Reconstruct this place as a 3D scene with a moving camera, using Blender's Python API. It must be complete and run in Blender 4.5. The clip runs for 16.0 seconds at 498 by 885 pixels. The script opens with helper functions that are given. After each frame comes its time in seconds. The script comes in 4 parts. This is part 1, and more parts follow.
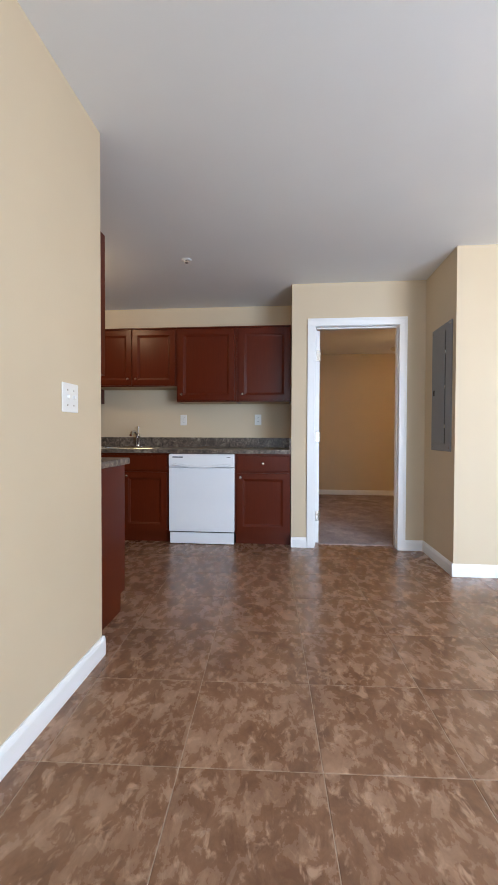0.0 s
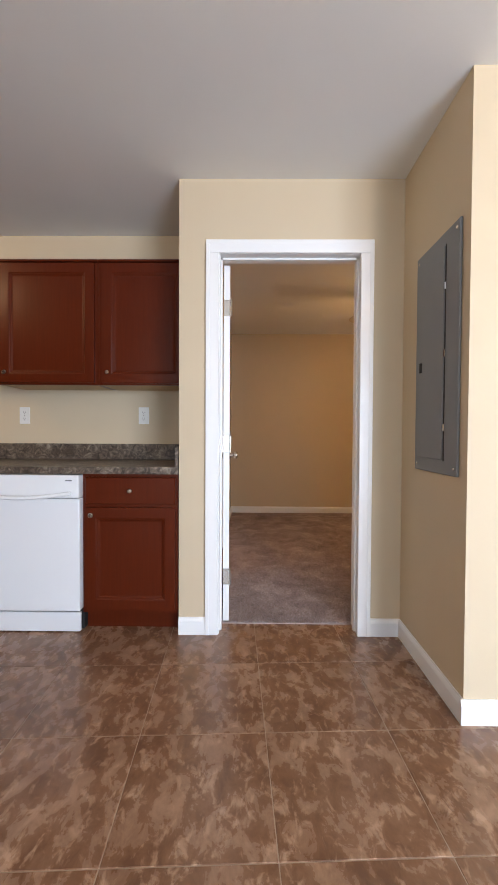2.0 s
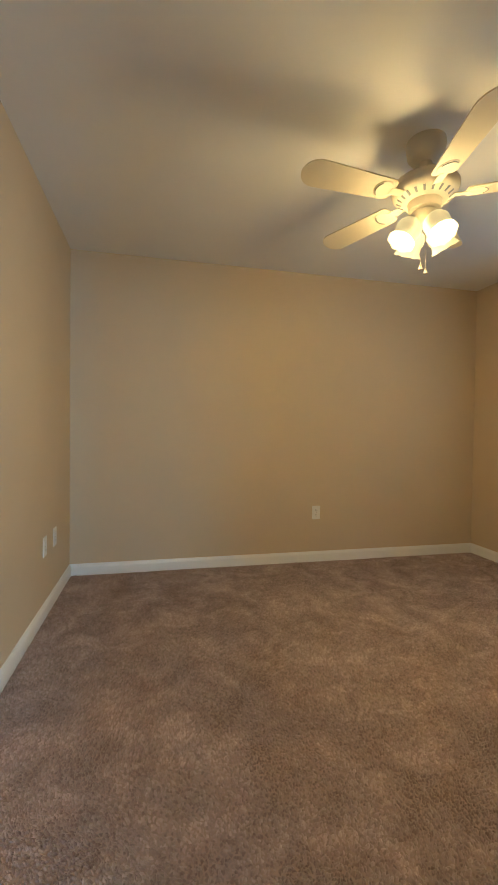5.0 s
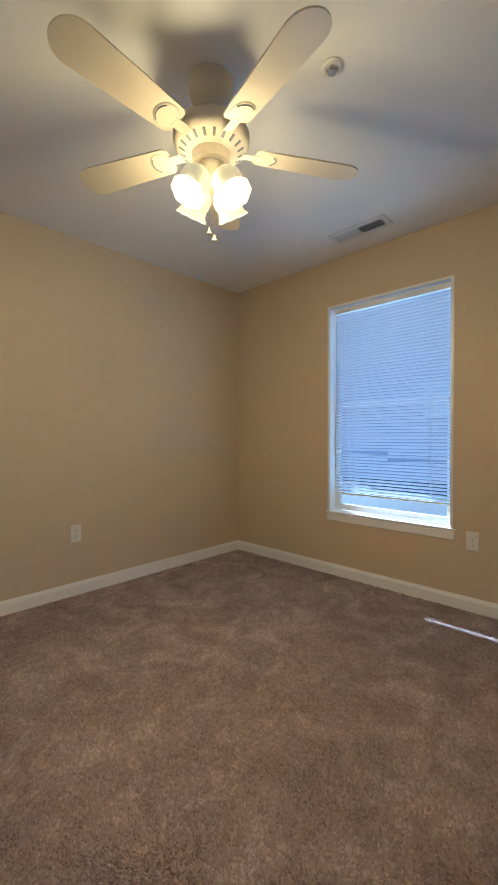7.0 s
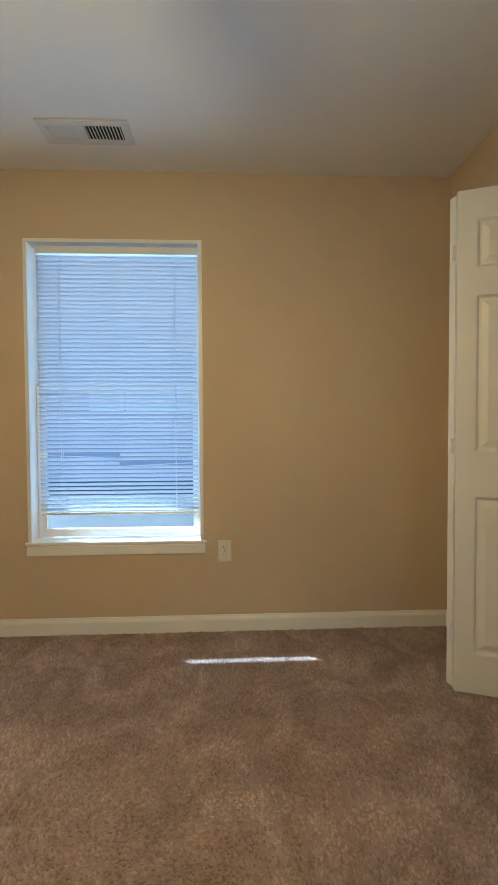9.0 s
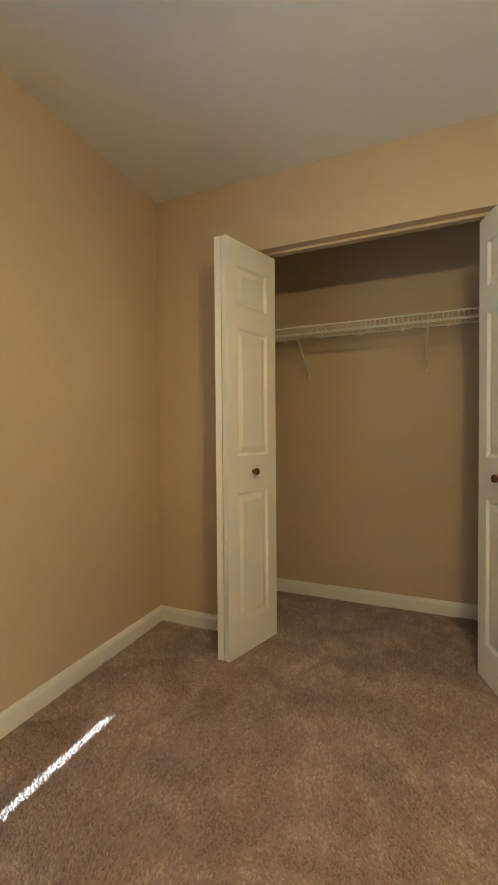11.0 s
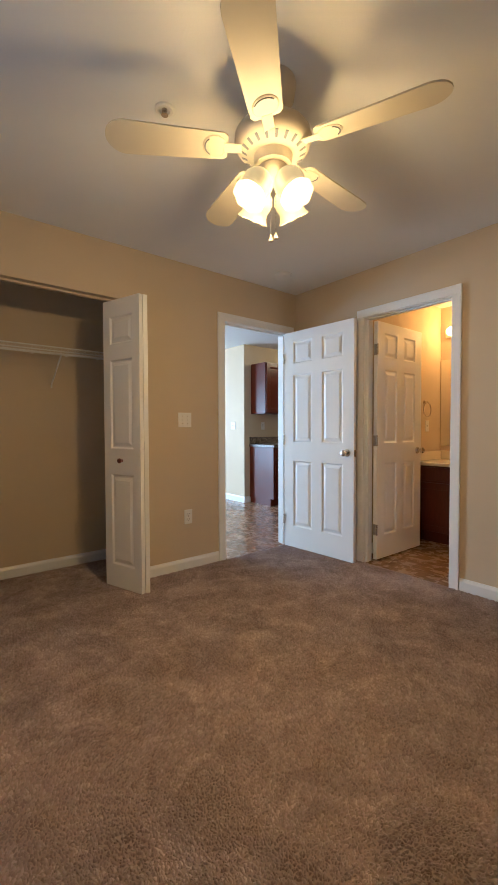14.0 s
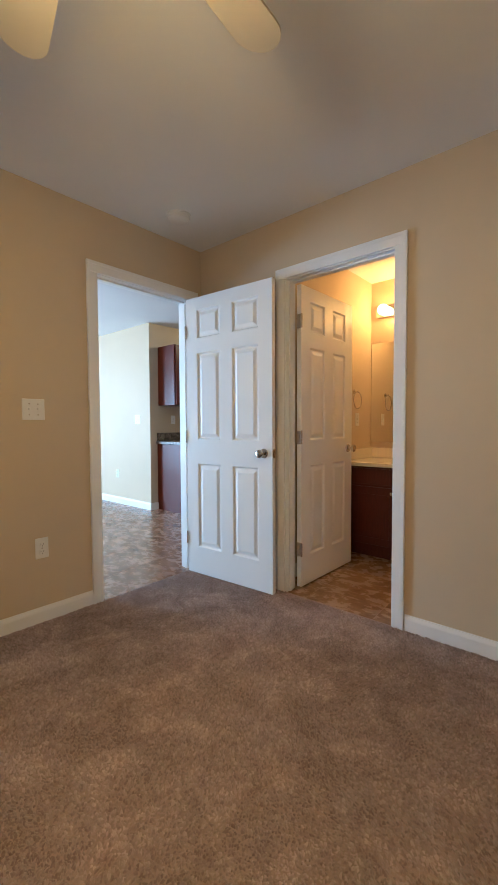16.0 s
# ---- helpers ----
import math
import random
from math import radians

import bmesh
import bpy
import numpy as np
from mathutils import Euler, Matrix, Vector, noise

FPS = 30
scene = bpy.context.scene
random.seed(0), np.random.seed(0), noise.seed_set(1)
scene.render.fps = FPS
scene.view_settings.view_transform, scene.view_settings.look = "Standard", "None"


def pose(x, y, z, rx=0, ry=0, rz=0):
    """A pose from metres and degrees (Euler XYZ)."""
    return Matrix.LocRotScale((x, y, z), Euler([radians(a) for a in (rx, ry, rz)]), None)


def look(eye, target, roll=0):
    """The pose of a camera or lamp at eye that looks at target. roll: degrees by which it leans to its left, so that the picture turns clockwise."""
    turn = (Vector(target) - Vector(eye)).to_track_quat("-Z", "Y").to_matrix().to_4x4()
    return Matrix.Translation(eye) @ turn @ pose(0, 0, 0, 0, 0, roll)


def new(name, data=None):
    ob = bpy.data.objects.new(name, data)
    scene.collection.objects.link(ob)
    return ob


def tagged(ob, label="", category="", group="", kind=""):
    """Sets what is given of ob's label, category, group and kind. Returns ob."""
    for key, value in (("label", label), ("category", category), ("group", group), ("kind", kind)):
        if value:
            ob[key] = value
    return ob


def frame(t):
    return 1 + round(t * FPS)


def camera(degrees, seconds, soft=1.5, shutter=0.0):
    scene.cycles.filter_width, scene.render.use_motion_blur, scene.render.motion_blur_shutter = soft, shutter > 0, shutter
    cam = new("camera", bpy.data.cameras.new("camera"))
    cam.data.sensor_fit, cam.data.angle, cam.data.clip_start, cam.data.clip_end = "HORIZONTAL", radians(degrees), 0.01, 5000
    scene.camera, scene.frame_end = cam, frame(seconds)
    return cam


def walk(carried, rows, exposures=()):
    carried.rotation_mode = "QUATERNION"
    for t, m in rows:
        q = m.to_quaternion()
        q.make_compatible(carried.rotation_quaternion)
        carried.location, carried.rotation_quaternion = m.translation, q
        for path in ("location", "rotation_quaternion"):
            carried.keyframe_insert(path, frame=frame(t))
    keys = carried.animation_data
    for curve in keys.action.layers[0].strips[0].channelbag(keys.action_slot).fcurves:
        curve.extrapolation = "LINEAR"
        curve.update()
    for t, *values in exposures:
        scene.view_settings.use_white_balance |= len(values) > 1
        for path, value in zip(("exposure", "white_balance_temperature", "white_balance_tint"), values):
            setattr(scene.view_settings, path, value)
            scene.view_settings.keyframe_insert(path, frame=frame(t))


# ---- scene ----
cam = camera(62.6, 16.0)
PATH = [
    (0, (-0.245, -3.83, 1.052), (-0.431, -1.839, 1.012), 0.2),
    (0.5, (-0.126, -3.463, 1.043), (-0.31, -1.471, 1.018), 0.3),
    (1, (-0.034, -3.058, 1.05), (-0.156, -1.062, 1.015), 0.3),
    (1.5, (0.102, -2.643, 1.051), (0.04, -0.644, 1.013), 0.3),
    (2, (0.19, -2.201, 1.091), (0.172, -0.202, 1.047), 0.3),
    (2.5, (0.236, -1.758, 1.1), (0.24, 0.242, 1.063), 0.4),
    (3, (0.286, -1.316, 1.098), (0.317, 0.684, 1.06), 0.5),
    (5.5, (0.592, 0.312, 1.096), (1.254, 2.198, 1.046), 0.4),
    (6, (0.645, 0.432, 1.105), (1.579, 2.2, 1.065), -0.2),
    (6.5, (0.663, 0.508, 1.097), (1.862, 2.109, 1.06), -0.2),
    (7, (0.675, 0.597, 1.091), (2.115, 1.985, 1.058), -0.2),
    (7.5, (0.749, 0.733, 1.092), (2.408, 1.849, 1.051), -0.4),
    (8, (0.877, 0.913, 1.074), (2.714, 1.702, 1.035), -0.4),
    (8.5, (1.054, 1.137, 1.056), (3.013, 1.537, 1.029), -0.4),
    (9, (1.222, 1.299, 1.084), (3.22, 1.219, 1.029), -0.3),
    (9.5, (1.391, 1.503, 1.109), (3.289, 0.874, 1.062), -0.3),
    (10, (1.563, 1.683, 1.1), (3.219, 0.563, 1.051), -0.3),
    (10.2, (1.634, 1.754, 1.099), (3.143, 0.442, 1.048), -0.4),
    (12.3, (2.561, 2.75, 1.132), (2.134, 0.797, 1.086), -0.4),
    (12.5, (2.605, 2.805, 1.134), (2.039, 0.888, 1.08), -0.4),
    (13, (2.708, 2.9, 1.127), (1.83, 1.104, 1.072), -0.3),
    (13.5, (2.767, 2.954, 1.128), (1.662, 1.288, 1.068), -0.3),
    (14, (2.8, 2.982, 1.123), (1.544, 1.427, 1.063), -0.2),
    (14.5, (2.799, 2.981, 1.129), (1.453, 1.503, 1.065), -0.2),
    (15, (2.68, 2.868, 1.145), (1.269, 1.453, 1.074), -0.2),
    (15.5, (2.416, 2.677, 1.13), (0.957, 1.312, 1.05), -0.3),
    (16, (2.074, 2.499, 1.115), (0.566, 1.188, 1.029), -0.3),
]
walk(cam, [(t, look(*p)) for t, *p in PATH],
     [(0, 1.50, 6150, 13), (1.0, 1.62, 6300, 14), (3.2, 1.84, 6700, 17), (5.2, 2.2, 4750, -9), (6.5, 2.15, 4300, -6), (7.5, 2.08, 4150, -3), (9.0, 2.3, 4450, -10), (10.2, 2.5, 4700, -12), (12.4, 2.5, 4850, -6), (13.5, 2.16, 4950, 0), (14.5, 2.0, 5050, 2), (16, 2.06, 4800, 0)])

# ---- world, sun, large lights ----
world = bpy.data.worlds.new("sky")
scene.world = world
world.use_nodes = True
wn, wl = world.node_tree.nodes, world.node_tree.links
sky = wn.new("ShaderNodeTexSky")
sky.sky_type, sky.sun_disc = "NISHITA", False
sky.sun_elevation, sky.sun_rotation = radians(39.2), radians(27.8)
wl.new(sky.outputs[0], wn["Background"].inputs[0])
wn["Background"].inputs[1].default_value = 0.10

sun = new("sun", bpy.data.lights.new("sun", "SUN"))
sun.data.energy, sun.data.angle, sun.data.color = 4.0, radians(0.5), (1.0, 0.95, 0.88)
sun.matrix_world = look((3.0 + 3, 2 + 5.7, 5.25), (3.0, 2.0, 0.0))


def area_light(name, m, w, h, watts, color):
    d = bpy.data.lights.new(name, "AREA")
    d.shape, d.size, d.size_y, d.energy, d.color = "RECTANGLE", w, h, watts, color
    ob = new(name, d)
    ob.matrix_world = m
    return ob


def spot_light(name, p, target, watts, color, degrees=155, radius=0.03):
    d = bpy.data.lights.new(name, "SPOT")
    d.energy, d.color, d.shadow_soft_size, d.spot_size, d.spot_blend = watts, color, radius, radians(degrees), 0.8
    ob = new(name, d)
    ob.matrix_world = look(p, target)
    return ob


def bulb_light(name, p, watts, color, radius=0.03):
    d = bpy.data.lights.new(name, "POINT")
    d.energy, d.color, d.shadow_soft_size = watts, color, radius
    ob = new(name, d)
    ob.location = p
    return ob


DAY = (0.66, 0.82, 1.0)
WARM = (1.0, 0.575, 0.205)
# daylight lamps in two assumed, unseen living room openings and in the bedroom window
area_light("living_daylight", look((2.65, -5.3, 1.1), (2.65, 0, 1.1)), 2.0, 2.0, 86, DAY)
area_light("living_daylight", look((0.3, -5.3, 1.45), (0.3, 0, 1.45)), 1.2, 1.2, 13, DAY)
area_light("bedroom_daylight", look((3.478, 1.902, 1.36), (0, 1.902, 1.36)), 0.84, 1.36, 1.3, DAY)

# ---- materials ----


def mat(name, rough=0.6, metal=0.0):
    m = bpy.data.materials.new(name)
    m.use_nodes = True
    b = m.node_tree.nodes["Principled BSDF"]
    b.inputs["Roughness"].default_value, b.inputs["Metallic"].default_value = rough, metal
    return m, m.node_tree.nodes, m.node_tree.links, b


def ramp(n, stops):
    r = n.new("ShaderNodeValToRGB")
    els = r.color_ramp.elements
    while len(els) < len(stops):
        els.new(0.5)
    for e, (p, c) in zip(els, stops):
        e.position, e.color = p, (*c, 1)
    return r


def tex(n, l, scale, detail=4, rough=0.55, distort=0.0, stretch=(1, 1, 1), shift=False, kind="ShaderNodeTexNoise"):
    co = n.new("ShaderNodeTexCoord")
    mp = n.new("ShaderNodeMapping")
    mp.inputs["Scale"].default_value = stretch
    out = co.outputs["Object"]
    if shift:
        info, cx = n.new("ShaderNodeObjectInfo"), n.new("ShaderNodeVectorMath")
        cx.operation = "SCALE"
        cb = n.new("ShaderNodeCombineXYZ")
        for k in range(3):
            l.new(info.outputs["Random"], cb.inputs[k])
        l.new(cb.outputs[0], cx.inputs[0])
        cx.inputs["Scale"].default_value = 37.0
        l.new(cx.outputs[0], mp.inputs["Location"])
    l.new(out, mp.inputs["Vector"])
    t = n.new(kind)
    t.inputs["Scale"].default_value = scale
    t.inputs["Detail"].default_value = detail
    t.inputs["Roughness"].default_value = rough
    t.inputs["Distortion"].default_value = distort
    l.new(mp.outputs[0], t.inputs["Vector"])
    return t


def bump(n, l, b, src, strength, dist, normal=None):
    k = n.new("ShaderNodeBump")
    k.inputs["Strength"].default_value, k.inputs["Distance"].default_value = strength, dist
    l.new(src, k.inputs["Height"])
    if normal:
        l.new(normal, k.inputs["Normal"])
    l.new(k.outputs[0], b.inputs["Normal"])
    return k.outputs[0]


def vary(n, l, b, t, c, amount):
    """Base colour c, a little lighter and darker by the texture t."""
    lo, hi = [v * (1 - amount) for v in c], [min(1, v * (1 + amount)) for v in c]
    r = ramp(n, ((0.3, lo), (0.7, hi)))
    l.new(t.outputs[0], r.inputs[0])
    l.new(r.outputs[0], b.inputs["Base Color"])
    return r


def paint(name, c, rough=0.6, grain=140, depth=0.0006, amount=0.03, strength=0.5):
    m, n, l, b = mat(name, rough)
    vary(n, l, b, tex(n, l, 1.3, 3), c, amount)
    g = tex(n, l, grain, 2)
    bump(n, l, b, g.outputs[0], strength, depth)
    rr = n.new("ShaderNodeMapRange")
    rr.inputs[3].default_value, rr.inputs[4].default_value = rough - 0.07, rough + 0.07
    l.new(tex(n, l, 6, 3).outputs[0], rr.inputs[0])
    l.new(rr.outputs[0], b.inputs["Roughness"])
    return m


WALL = paint("beige_wall_paint", (0.60, 0.49, 0.335), 0.62)
TRIM = paint("white_semigloss_trim", (0.84, 0.84, 0.83), 0.33, 60, 0.0003, 0.015, 0.1)
DOORW = paint("white_door_paint", (0.87, 0.87, 0.85), 0.38, 90, 0.0004, 0.02, 0.35)
PLASTIC = paint("white_plastic", (0.78, 0.77, 0.73), 0.35, 200, 0.0001, 0.01, 0.1)
ENAMEL = paint("white_appliance_enamel", (0.82, 0.83, 0.84), 0.22, 260, 0.0001, 0.01, 0.1)
IVORY = paint("ivory_fan_enamel", (0.62, 0.56, 0.42), 0.4, 120, 0.0001, 0.03, 0.15)
# near black for latch and print; also paints shade in slots and duct
DARK = paint("dark_parts_and_gap_shade", (0.02, 0.018, 0.016), 0.7)
GREY_STEEL = paint("grey_panel_enamel_and_slot_shade", (0.19, 0.20, 0.21), 0.42, 220, 0.0002, 0.05, 0.2)

m, n, l, b = mat("ceiling_texture_paint", 0.85)
vary(n, l, b, tex(n, l, 0.9, 3), (0.80, 0.80, 0.78), 0.03)
g1, g2 = tex(n, l, 14, 4, 0.6, 0.8), tex(n, l, 150, 2)
r = ramp(n, ((0.56, (0, 0, 0)), (0.70, (1, 1, 1))))
l.new(g1.outputs[0], r.inputs[0])
q = bump(n, l, b, r.outputs[0], 0.10, 0.002)
bump(n, l, b, g2.outputs[0], 0.25, 0.001, q)
CEIL = m


def tile_material(name, stops, fleck, relief):
    """Slate-look vinyl: cloudy ground, torn darker and lighter flakes, fine pale flecks."""
    m, n, l, b = mat(name, 0.32)
    t1 = tex(n, l, 13.0, 8, 0.62, 0.35, (1.25, 0.8, 1.0), shift=True)
    t2 = tex(n, l, 4.0, 4, 0.6, 0.1, shift=True)
    t3 = tex(n, l, 21.0, 5, 0.58, 0.5, (1.3, 0.75, 1.0), shift=True)
    t4 = tex(n, l, 90, 4)
    mx = n.new("ShaderNodeMath")
    mx.operation = "MULTIPLY_ADD"
    l.new(t2.outputs[0], mx.inputs[0])
    mx.inputs[1].default_value = 0.45
    l.new(t1.outputs[0], mx.inputs[2])
    r = ramp(n, stops)
    l.new(mx.outputs[0], r.inputs[0])
    fr = ramp(n, ((0.54, (0, 0, 0)), (0.68, (0.85, 0.85, 0.85))))
    l.new(t3.outputs[0], fr.inputs[0])
    mix = n.new("ShaderNodeMix")
    mix.data_type = "RGBA"
    l.new(fr.outputs[0], mix.inputs[0])
    l.new(r.outputs[0], mix.inputs[6])
    mix.inputs[7].default_value = (*fleck, 1)
    l.new(mix.outputs[2], b.inputs["Base Color"])
    rr = n.new("ShaderNodeMapRange")
    rr.inputs[3].default_value, rr.inputs[4].default_value = 0.18, 0.36
    l.new(t1.outputs[0], rr.inputs[0])
    l.new(rr.outputs[0], b.inputs["Roughness"])
    q = bump(n, l, b, t1.outputs[0], relief, 0.002)
    bump(n, l, b, t4.outputs[0], 0.12, 0.0005, q)
    return m


TILE = tile_material("mottled_brown_vinyl_tile", ((0.56, (0.145, 0.070, 0.038)), (0.68, (0.205, 0.104, 0.057)), (0.78, (0.245, 0.133, 0.077)), (0.92, (0.36, 0.215, 0.135))), (0.48, 0.305, 0.20), 0.25)
BATHTILE = tile_material("soft_brown_bathroom_tile", ((0.55, (0.21, 0.125, 0.072)), (0.69, (0.265, 0.165, 0.098)), (0.80, (0.31, 0.20, 0.122)), (0.98, (0.38, 0.26, 0.165))), (0.36, 0.24, 0.15), 0.08)
GROUT = paint("tan_grout", (0.40, 0.30, 0.22), 0.7, 300, 0.0008)

m, n, l, b = mat("brown_cut_pile_carpet", 0.95)
geo = n.new("ShaderNodeNewGeometry")
c2, c3 = tex(n, l, 5.0, 7, 0.70, 0.7), tex(n, l, 160, 2)
mx = n.new("ShaderNodeMix")
mx.data_type, mx.blend_type = "RGBA", "MULTIPLY"
r1 = ramp(n, ((0.0, (0.330, 0.254, 0.237)), (0.35, (0.410, 0.318, 0.298)), (0.8, (0.485, 0.384, 0.362)), (1.0, (0.57, 0.463, 0.440))))
l.new(geo.outputs["Random Per Island"], r1.inputs[0])
r2 = ramp(n, ((0.37, (0.64, 0.62, 0.61)), (0.52, (0.88, 0.87, 0.87)), (0.65, (1.18, 1.19, 1.20))))
l.new(c2.outputs[0], r2.inputs[0])
mx.inputs[0].default_value = 1
l.new(r1.outputs[0], mx.inputs[6])
l.new(r2.outputs[0], mx.inputs[7])
l.new(mx.outputs[2], b.inputs["Base Color"])
b.inputs["Specular IOR Level"].default_value = 0.1
b.inputs["Sheen Weight"].default_value, b.inputs["Sheen Roughness"].default_value = 0.25, 0.5
bump(n, l, b, c3.outputs[0], 0.4, 0.002)
tr, ms = n.new("ShaderNodeBsdfTranslucent"), n.new("ShaderNodeMixShader")
ms.inputs[0].default_value = 0.10
l.new(mx.outputs[2], tr.inputs[0])
l.new(b.outputs[0], ms.inputs[1])
l.new(tr.outputs[0], ms.inputs[2])
l.new(ms.outputs[0], n["Material Output"].inputs[0])
CARPET = m
m, n, l, b = mat("carpet_backing", 0.95)
vary(n, l, b, tex(n, l, 9.0, 7, 0.74, 0.6), (0.37, 0.28, 0.25), 0.2)
bump(n, l, b, tex(n, l, 160, 2).outputs[0], 0.6, 0.004)
BACKING = m

m, n, l, b = mat("cherry_stained_wood", 0.3)
g1, g2 = tex(n, l, 90, 3, 0.5, 0.0, (1, 1, 0.05)), tex(n, l, 1.5, 1)
r = ramp(n, ((0.25, (0.082, 0.0115, 0.0028)), (0.5, (0.090, 0.0130, 0.0032)), (0.75, (0.098, 0.0146, 0.0037))))
l.new(g1.outputs[0], r.inputs[0])
l.new(r.outputs[0], b.inputs["Base Color"])
rr = n.new("ShaderNodeMapRange")
rr.inputs[3].default_value, rr.inputs[4].default_value = 0.27, 0.31
l.new(g2.outputs[0], rr.inputs[0])
l.new(rr.outputs[0], b.inputs["Roughness"])
bump(n, l, b, g1.outputs[0], 0.05, 0.0004)
b.inputs["Specular IOR Level"].default_value = 0.25
CHERRY = m
m, n, l, b = mat("dark_cherry_vanity_wood", 0.32)
g1 = tex(n, l, 14, 5, 0.6, 1.2, (6, 6, 0.5))
vary(n, l, b, g1, (0.085, 0.016, 0.009), 0.25)
VANITY = m
m, n, l, b = mat("pale_cabinet_underside", 0.6)
vary(n, l, b, tex(n, l, 10, 4, 0.6, 1, (0.5, 6, 6)), (0.50, 0.36, 0.20), 0.12)
UNDER = m

m, n, l, b = mat("grey_brown_stone_laminate", 0.35)
s1, s2 = tex(n, l, 22, 6, 0.65, 1.2), tex(n, l, 120, 3)
r = ramp(n, ((0.36, (0.040, 0.029, 0.022)), (0.5, (0.115, 0.086, 0.064)), (0.6, (0.21, 0.168, 0.128)), (0.72, (0.35, 0.30, 0.24))))
l.new(s1.outputs[0], r.inputs[0])
l.new(r.outputs[0], b.inputs["Base Color"])
bump(n, l, b, s2.outputs[0], 0.1, 0.0006)
STONE = m


def metal(name, c, rough):
    m, n, l, b = mat(name, rough, 1.0)
    vary(n, l, b, tex(n, l, 30, 3), c, 0.06)
    bump(n, l, b, tex(n, l, 180, 2, stretch=(1, 1, 8)).outputs[0], 0.05, 0.0003)
    return m


NICKEL = metal("satin_nickel", (0.62, 0.58, 0.52), 0.26)
CHROME = metal("chrome", (0.75, 0.76, 0.78), 0.1)
STEEL = metal("stainless_sink_steel", (0.60, 0.60, 0.58), 0.24)
VENTGREY = paint("vent_enamel", (0.66, 0.66, 0.65), 0.5)
KNOBWOOD = paint("dark_red_wooden_knob", (0.10, 0.022, 0.014), 0.28, 50, 0.0003, 0.2)
CREAM = paint("cream_cultured_marble", (0.78, 0.72, 0.58), 0.18, 5, 0.0003, 0.03)

m, n, l, b = mat("mirror", 0.02, 1.0)
b.inputs["Base Color"].default_value = (0.86, 0.88, 0.87, 1)
MIRROR = m
m, n, l, b = mat("clear_glass", 0.0)
b.inputs["Transmission Weight"].default_value, b.inputs["IOR"].default_value = 1.0, 1.02
GLASS = m


def glow(name, c, strength, rough=0.4, base=(0.85, 0.82, 0.74)):
    m, n, l, b = mat(name, rough)
    b.inputs["Base Color"].default_value = (*base, 1)
    b.inputs["Emission Color"].default_value = (*c, 1)
    b.inputs["Emission Strength"].default_value = strength
    return m


FROSTED = glow("lit_frosted_glass_shade", (1.0, 0.66, 0.26), 0.14, base=(0.46, 0.40, 0.27))
GLOBE = glow("lit_opal_globe", (1.0, 0.66, 0.28), 2.0)

m, n, l, b = mat("blind_slat_vinyl", 0.45)
vary(n, l, b, tex(n, l, 8, 2), (0.66, 0.66, 0.69), 0.03)
tr = n.new("ShaderNodeBsdfTranslucent")
tr.inputs[0].default_value = (0.43, 0.43, 0.48, 1)
ms = n.new("ShaderNodeMixShader")
ms.inputs[0].default_value = 0.42
l.new(b.outputs[0], ms.inputs[1])
l.new(tr.outputs[0], ms.inputs[2])
l.new(ms.outputs[0], n["Material Output"].inputs[0])
SLAT = m
CORD = paint("white_cord", (0.7, 0.7, 0.7), 0.8)
BRICKOUT = paint("outdoor_siding", (0.46, 0.43, 0.50), 0.8, 30)
GROUND = paint("outdoor_ground", (0.16, 0.17, 0.13), 0.9, 8, 0.01, 0.3)
# pale base colour stands in for sky reflected in the house panes
OUTGLASS = paint("outdoor_pane_painted_sky", (0.74, 0.76, 0.80), 0.12)

# ---- mesh helpers ----


def box(bm, x0, x1, y0, y1, z0, z1, bevel=0.0, seg=1):
    r = bmesh.ops.create_cube(bm, size=1)
    vs = r["verts"]
    for v in vs:
        v.co = Vector(((x0 + x1) / 2 + v.co.x * (x1 - x0), (y0 + y1) / 2 + v.co.y * (y1 - y0), (z0 + z1) / 2 + v.co.z * (z1 - z0)))
    if bevel:
        es = list({e for v in vs for e in v.link_edges})
        bmesh.ops.bevel(bm, geom=es, offset=bevel, segments=seg, affect="EDGES", profile=0.5)
    return bm


def boxes(*bs, bevel=0.0):
    bm = bmesh.new()
    for q in bs:
        box(bm, *q, bevel=bevel)
    return bm


def lathe(bm, rings, seg=24, m=None):
    """A turned shape about z from (radius, z) rings."""
    m = m or Matrix()
    prev = None
    for rad, z in rings:
        ring = [bm.verts.new(m @ Vector((rad * math.cos(k * 2 * math.pi / seg), rad * math.sin(k * 2 * math.pi / seg), z))) for k in range(seg)] if rad > 1e-6 else [bm.verts.new(m @ Vector((0, 0, z)))]
        if prev:
            for k in range(seg):
                a, c = prev[k % len(prev)], prev[(k + 1) % len(prev)]
                d, e = ring[(k + 1) % len(ring)], ring[k % len(ring)]
                vs = []
                for q in (a, c, d, e):
                    if q not in vs:
                        vs.append(q)
                if len(vs) > 2:
                    bm.faces.new(vs)
        prev = ring
    return bm


def tube(bm, pts, rad, seg=8):
    """A round bar along points."""
    pts = [Vector(p) for p in pts]
    prev = None
    for k, p in enumerate(pts):
        d = (pts[min(k + 1, len(pts) - 1)] - pts[max(k - 1, 0)]).normalized()
        q = d.to_track_quat("Z", "Y")
        ring = [bm.verts.new(p + q @ Vector((rad * math.cos(a * 2 * math.pi / seg), rad * math.sin(a * 2 * math.pi / seg), 0))) for a in range(seg)]
        if prev:
            for a in range(seg):
                bm.faces.new((prev[a], prev[(a + 1) % seg], ring[(a + 1) % seg], ring[a]))
        else:
            bm.faces.new(ring[::-1])
        prev = ring
    bm.faces.new(prev)
    return bm


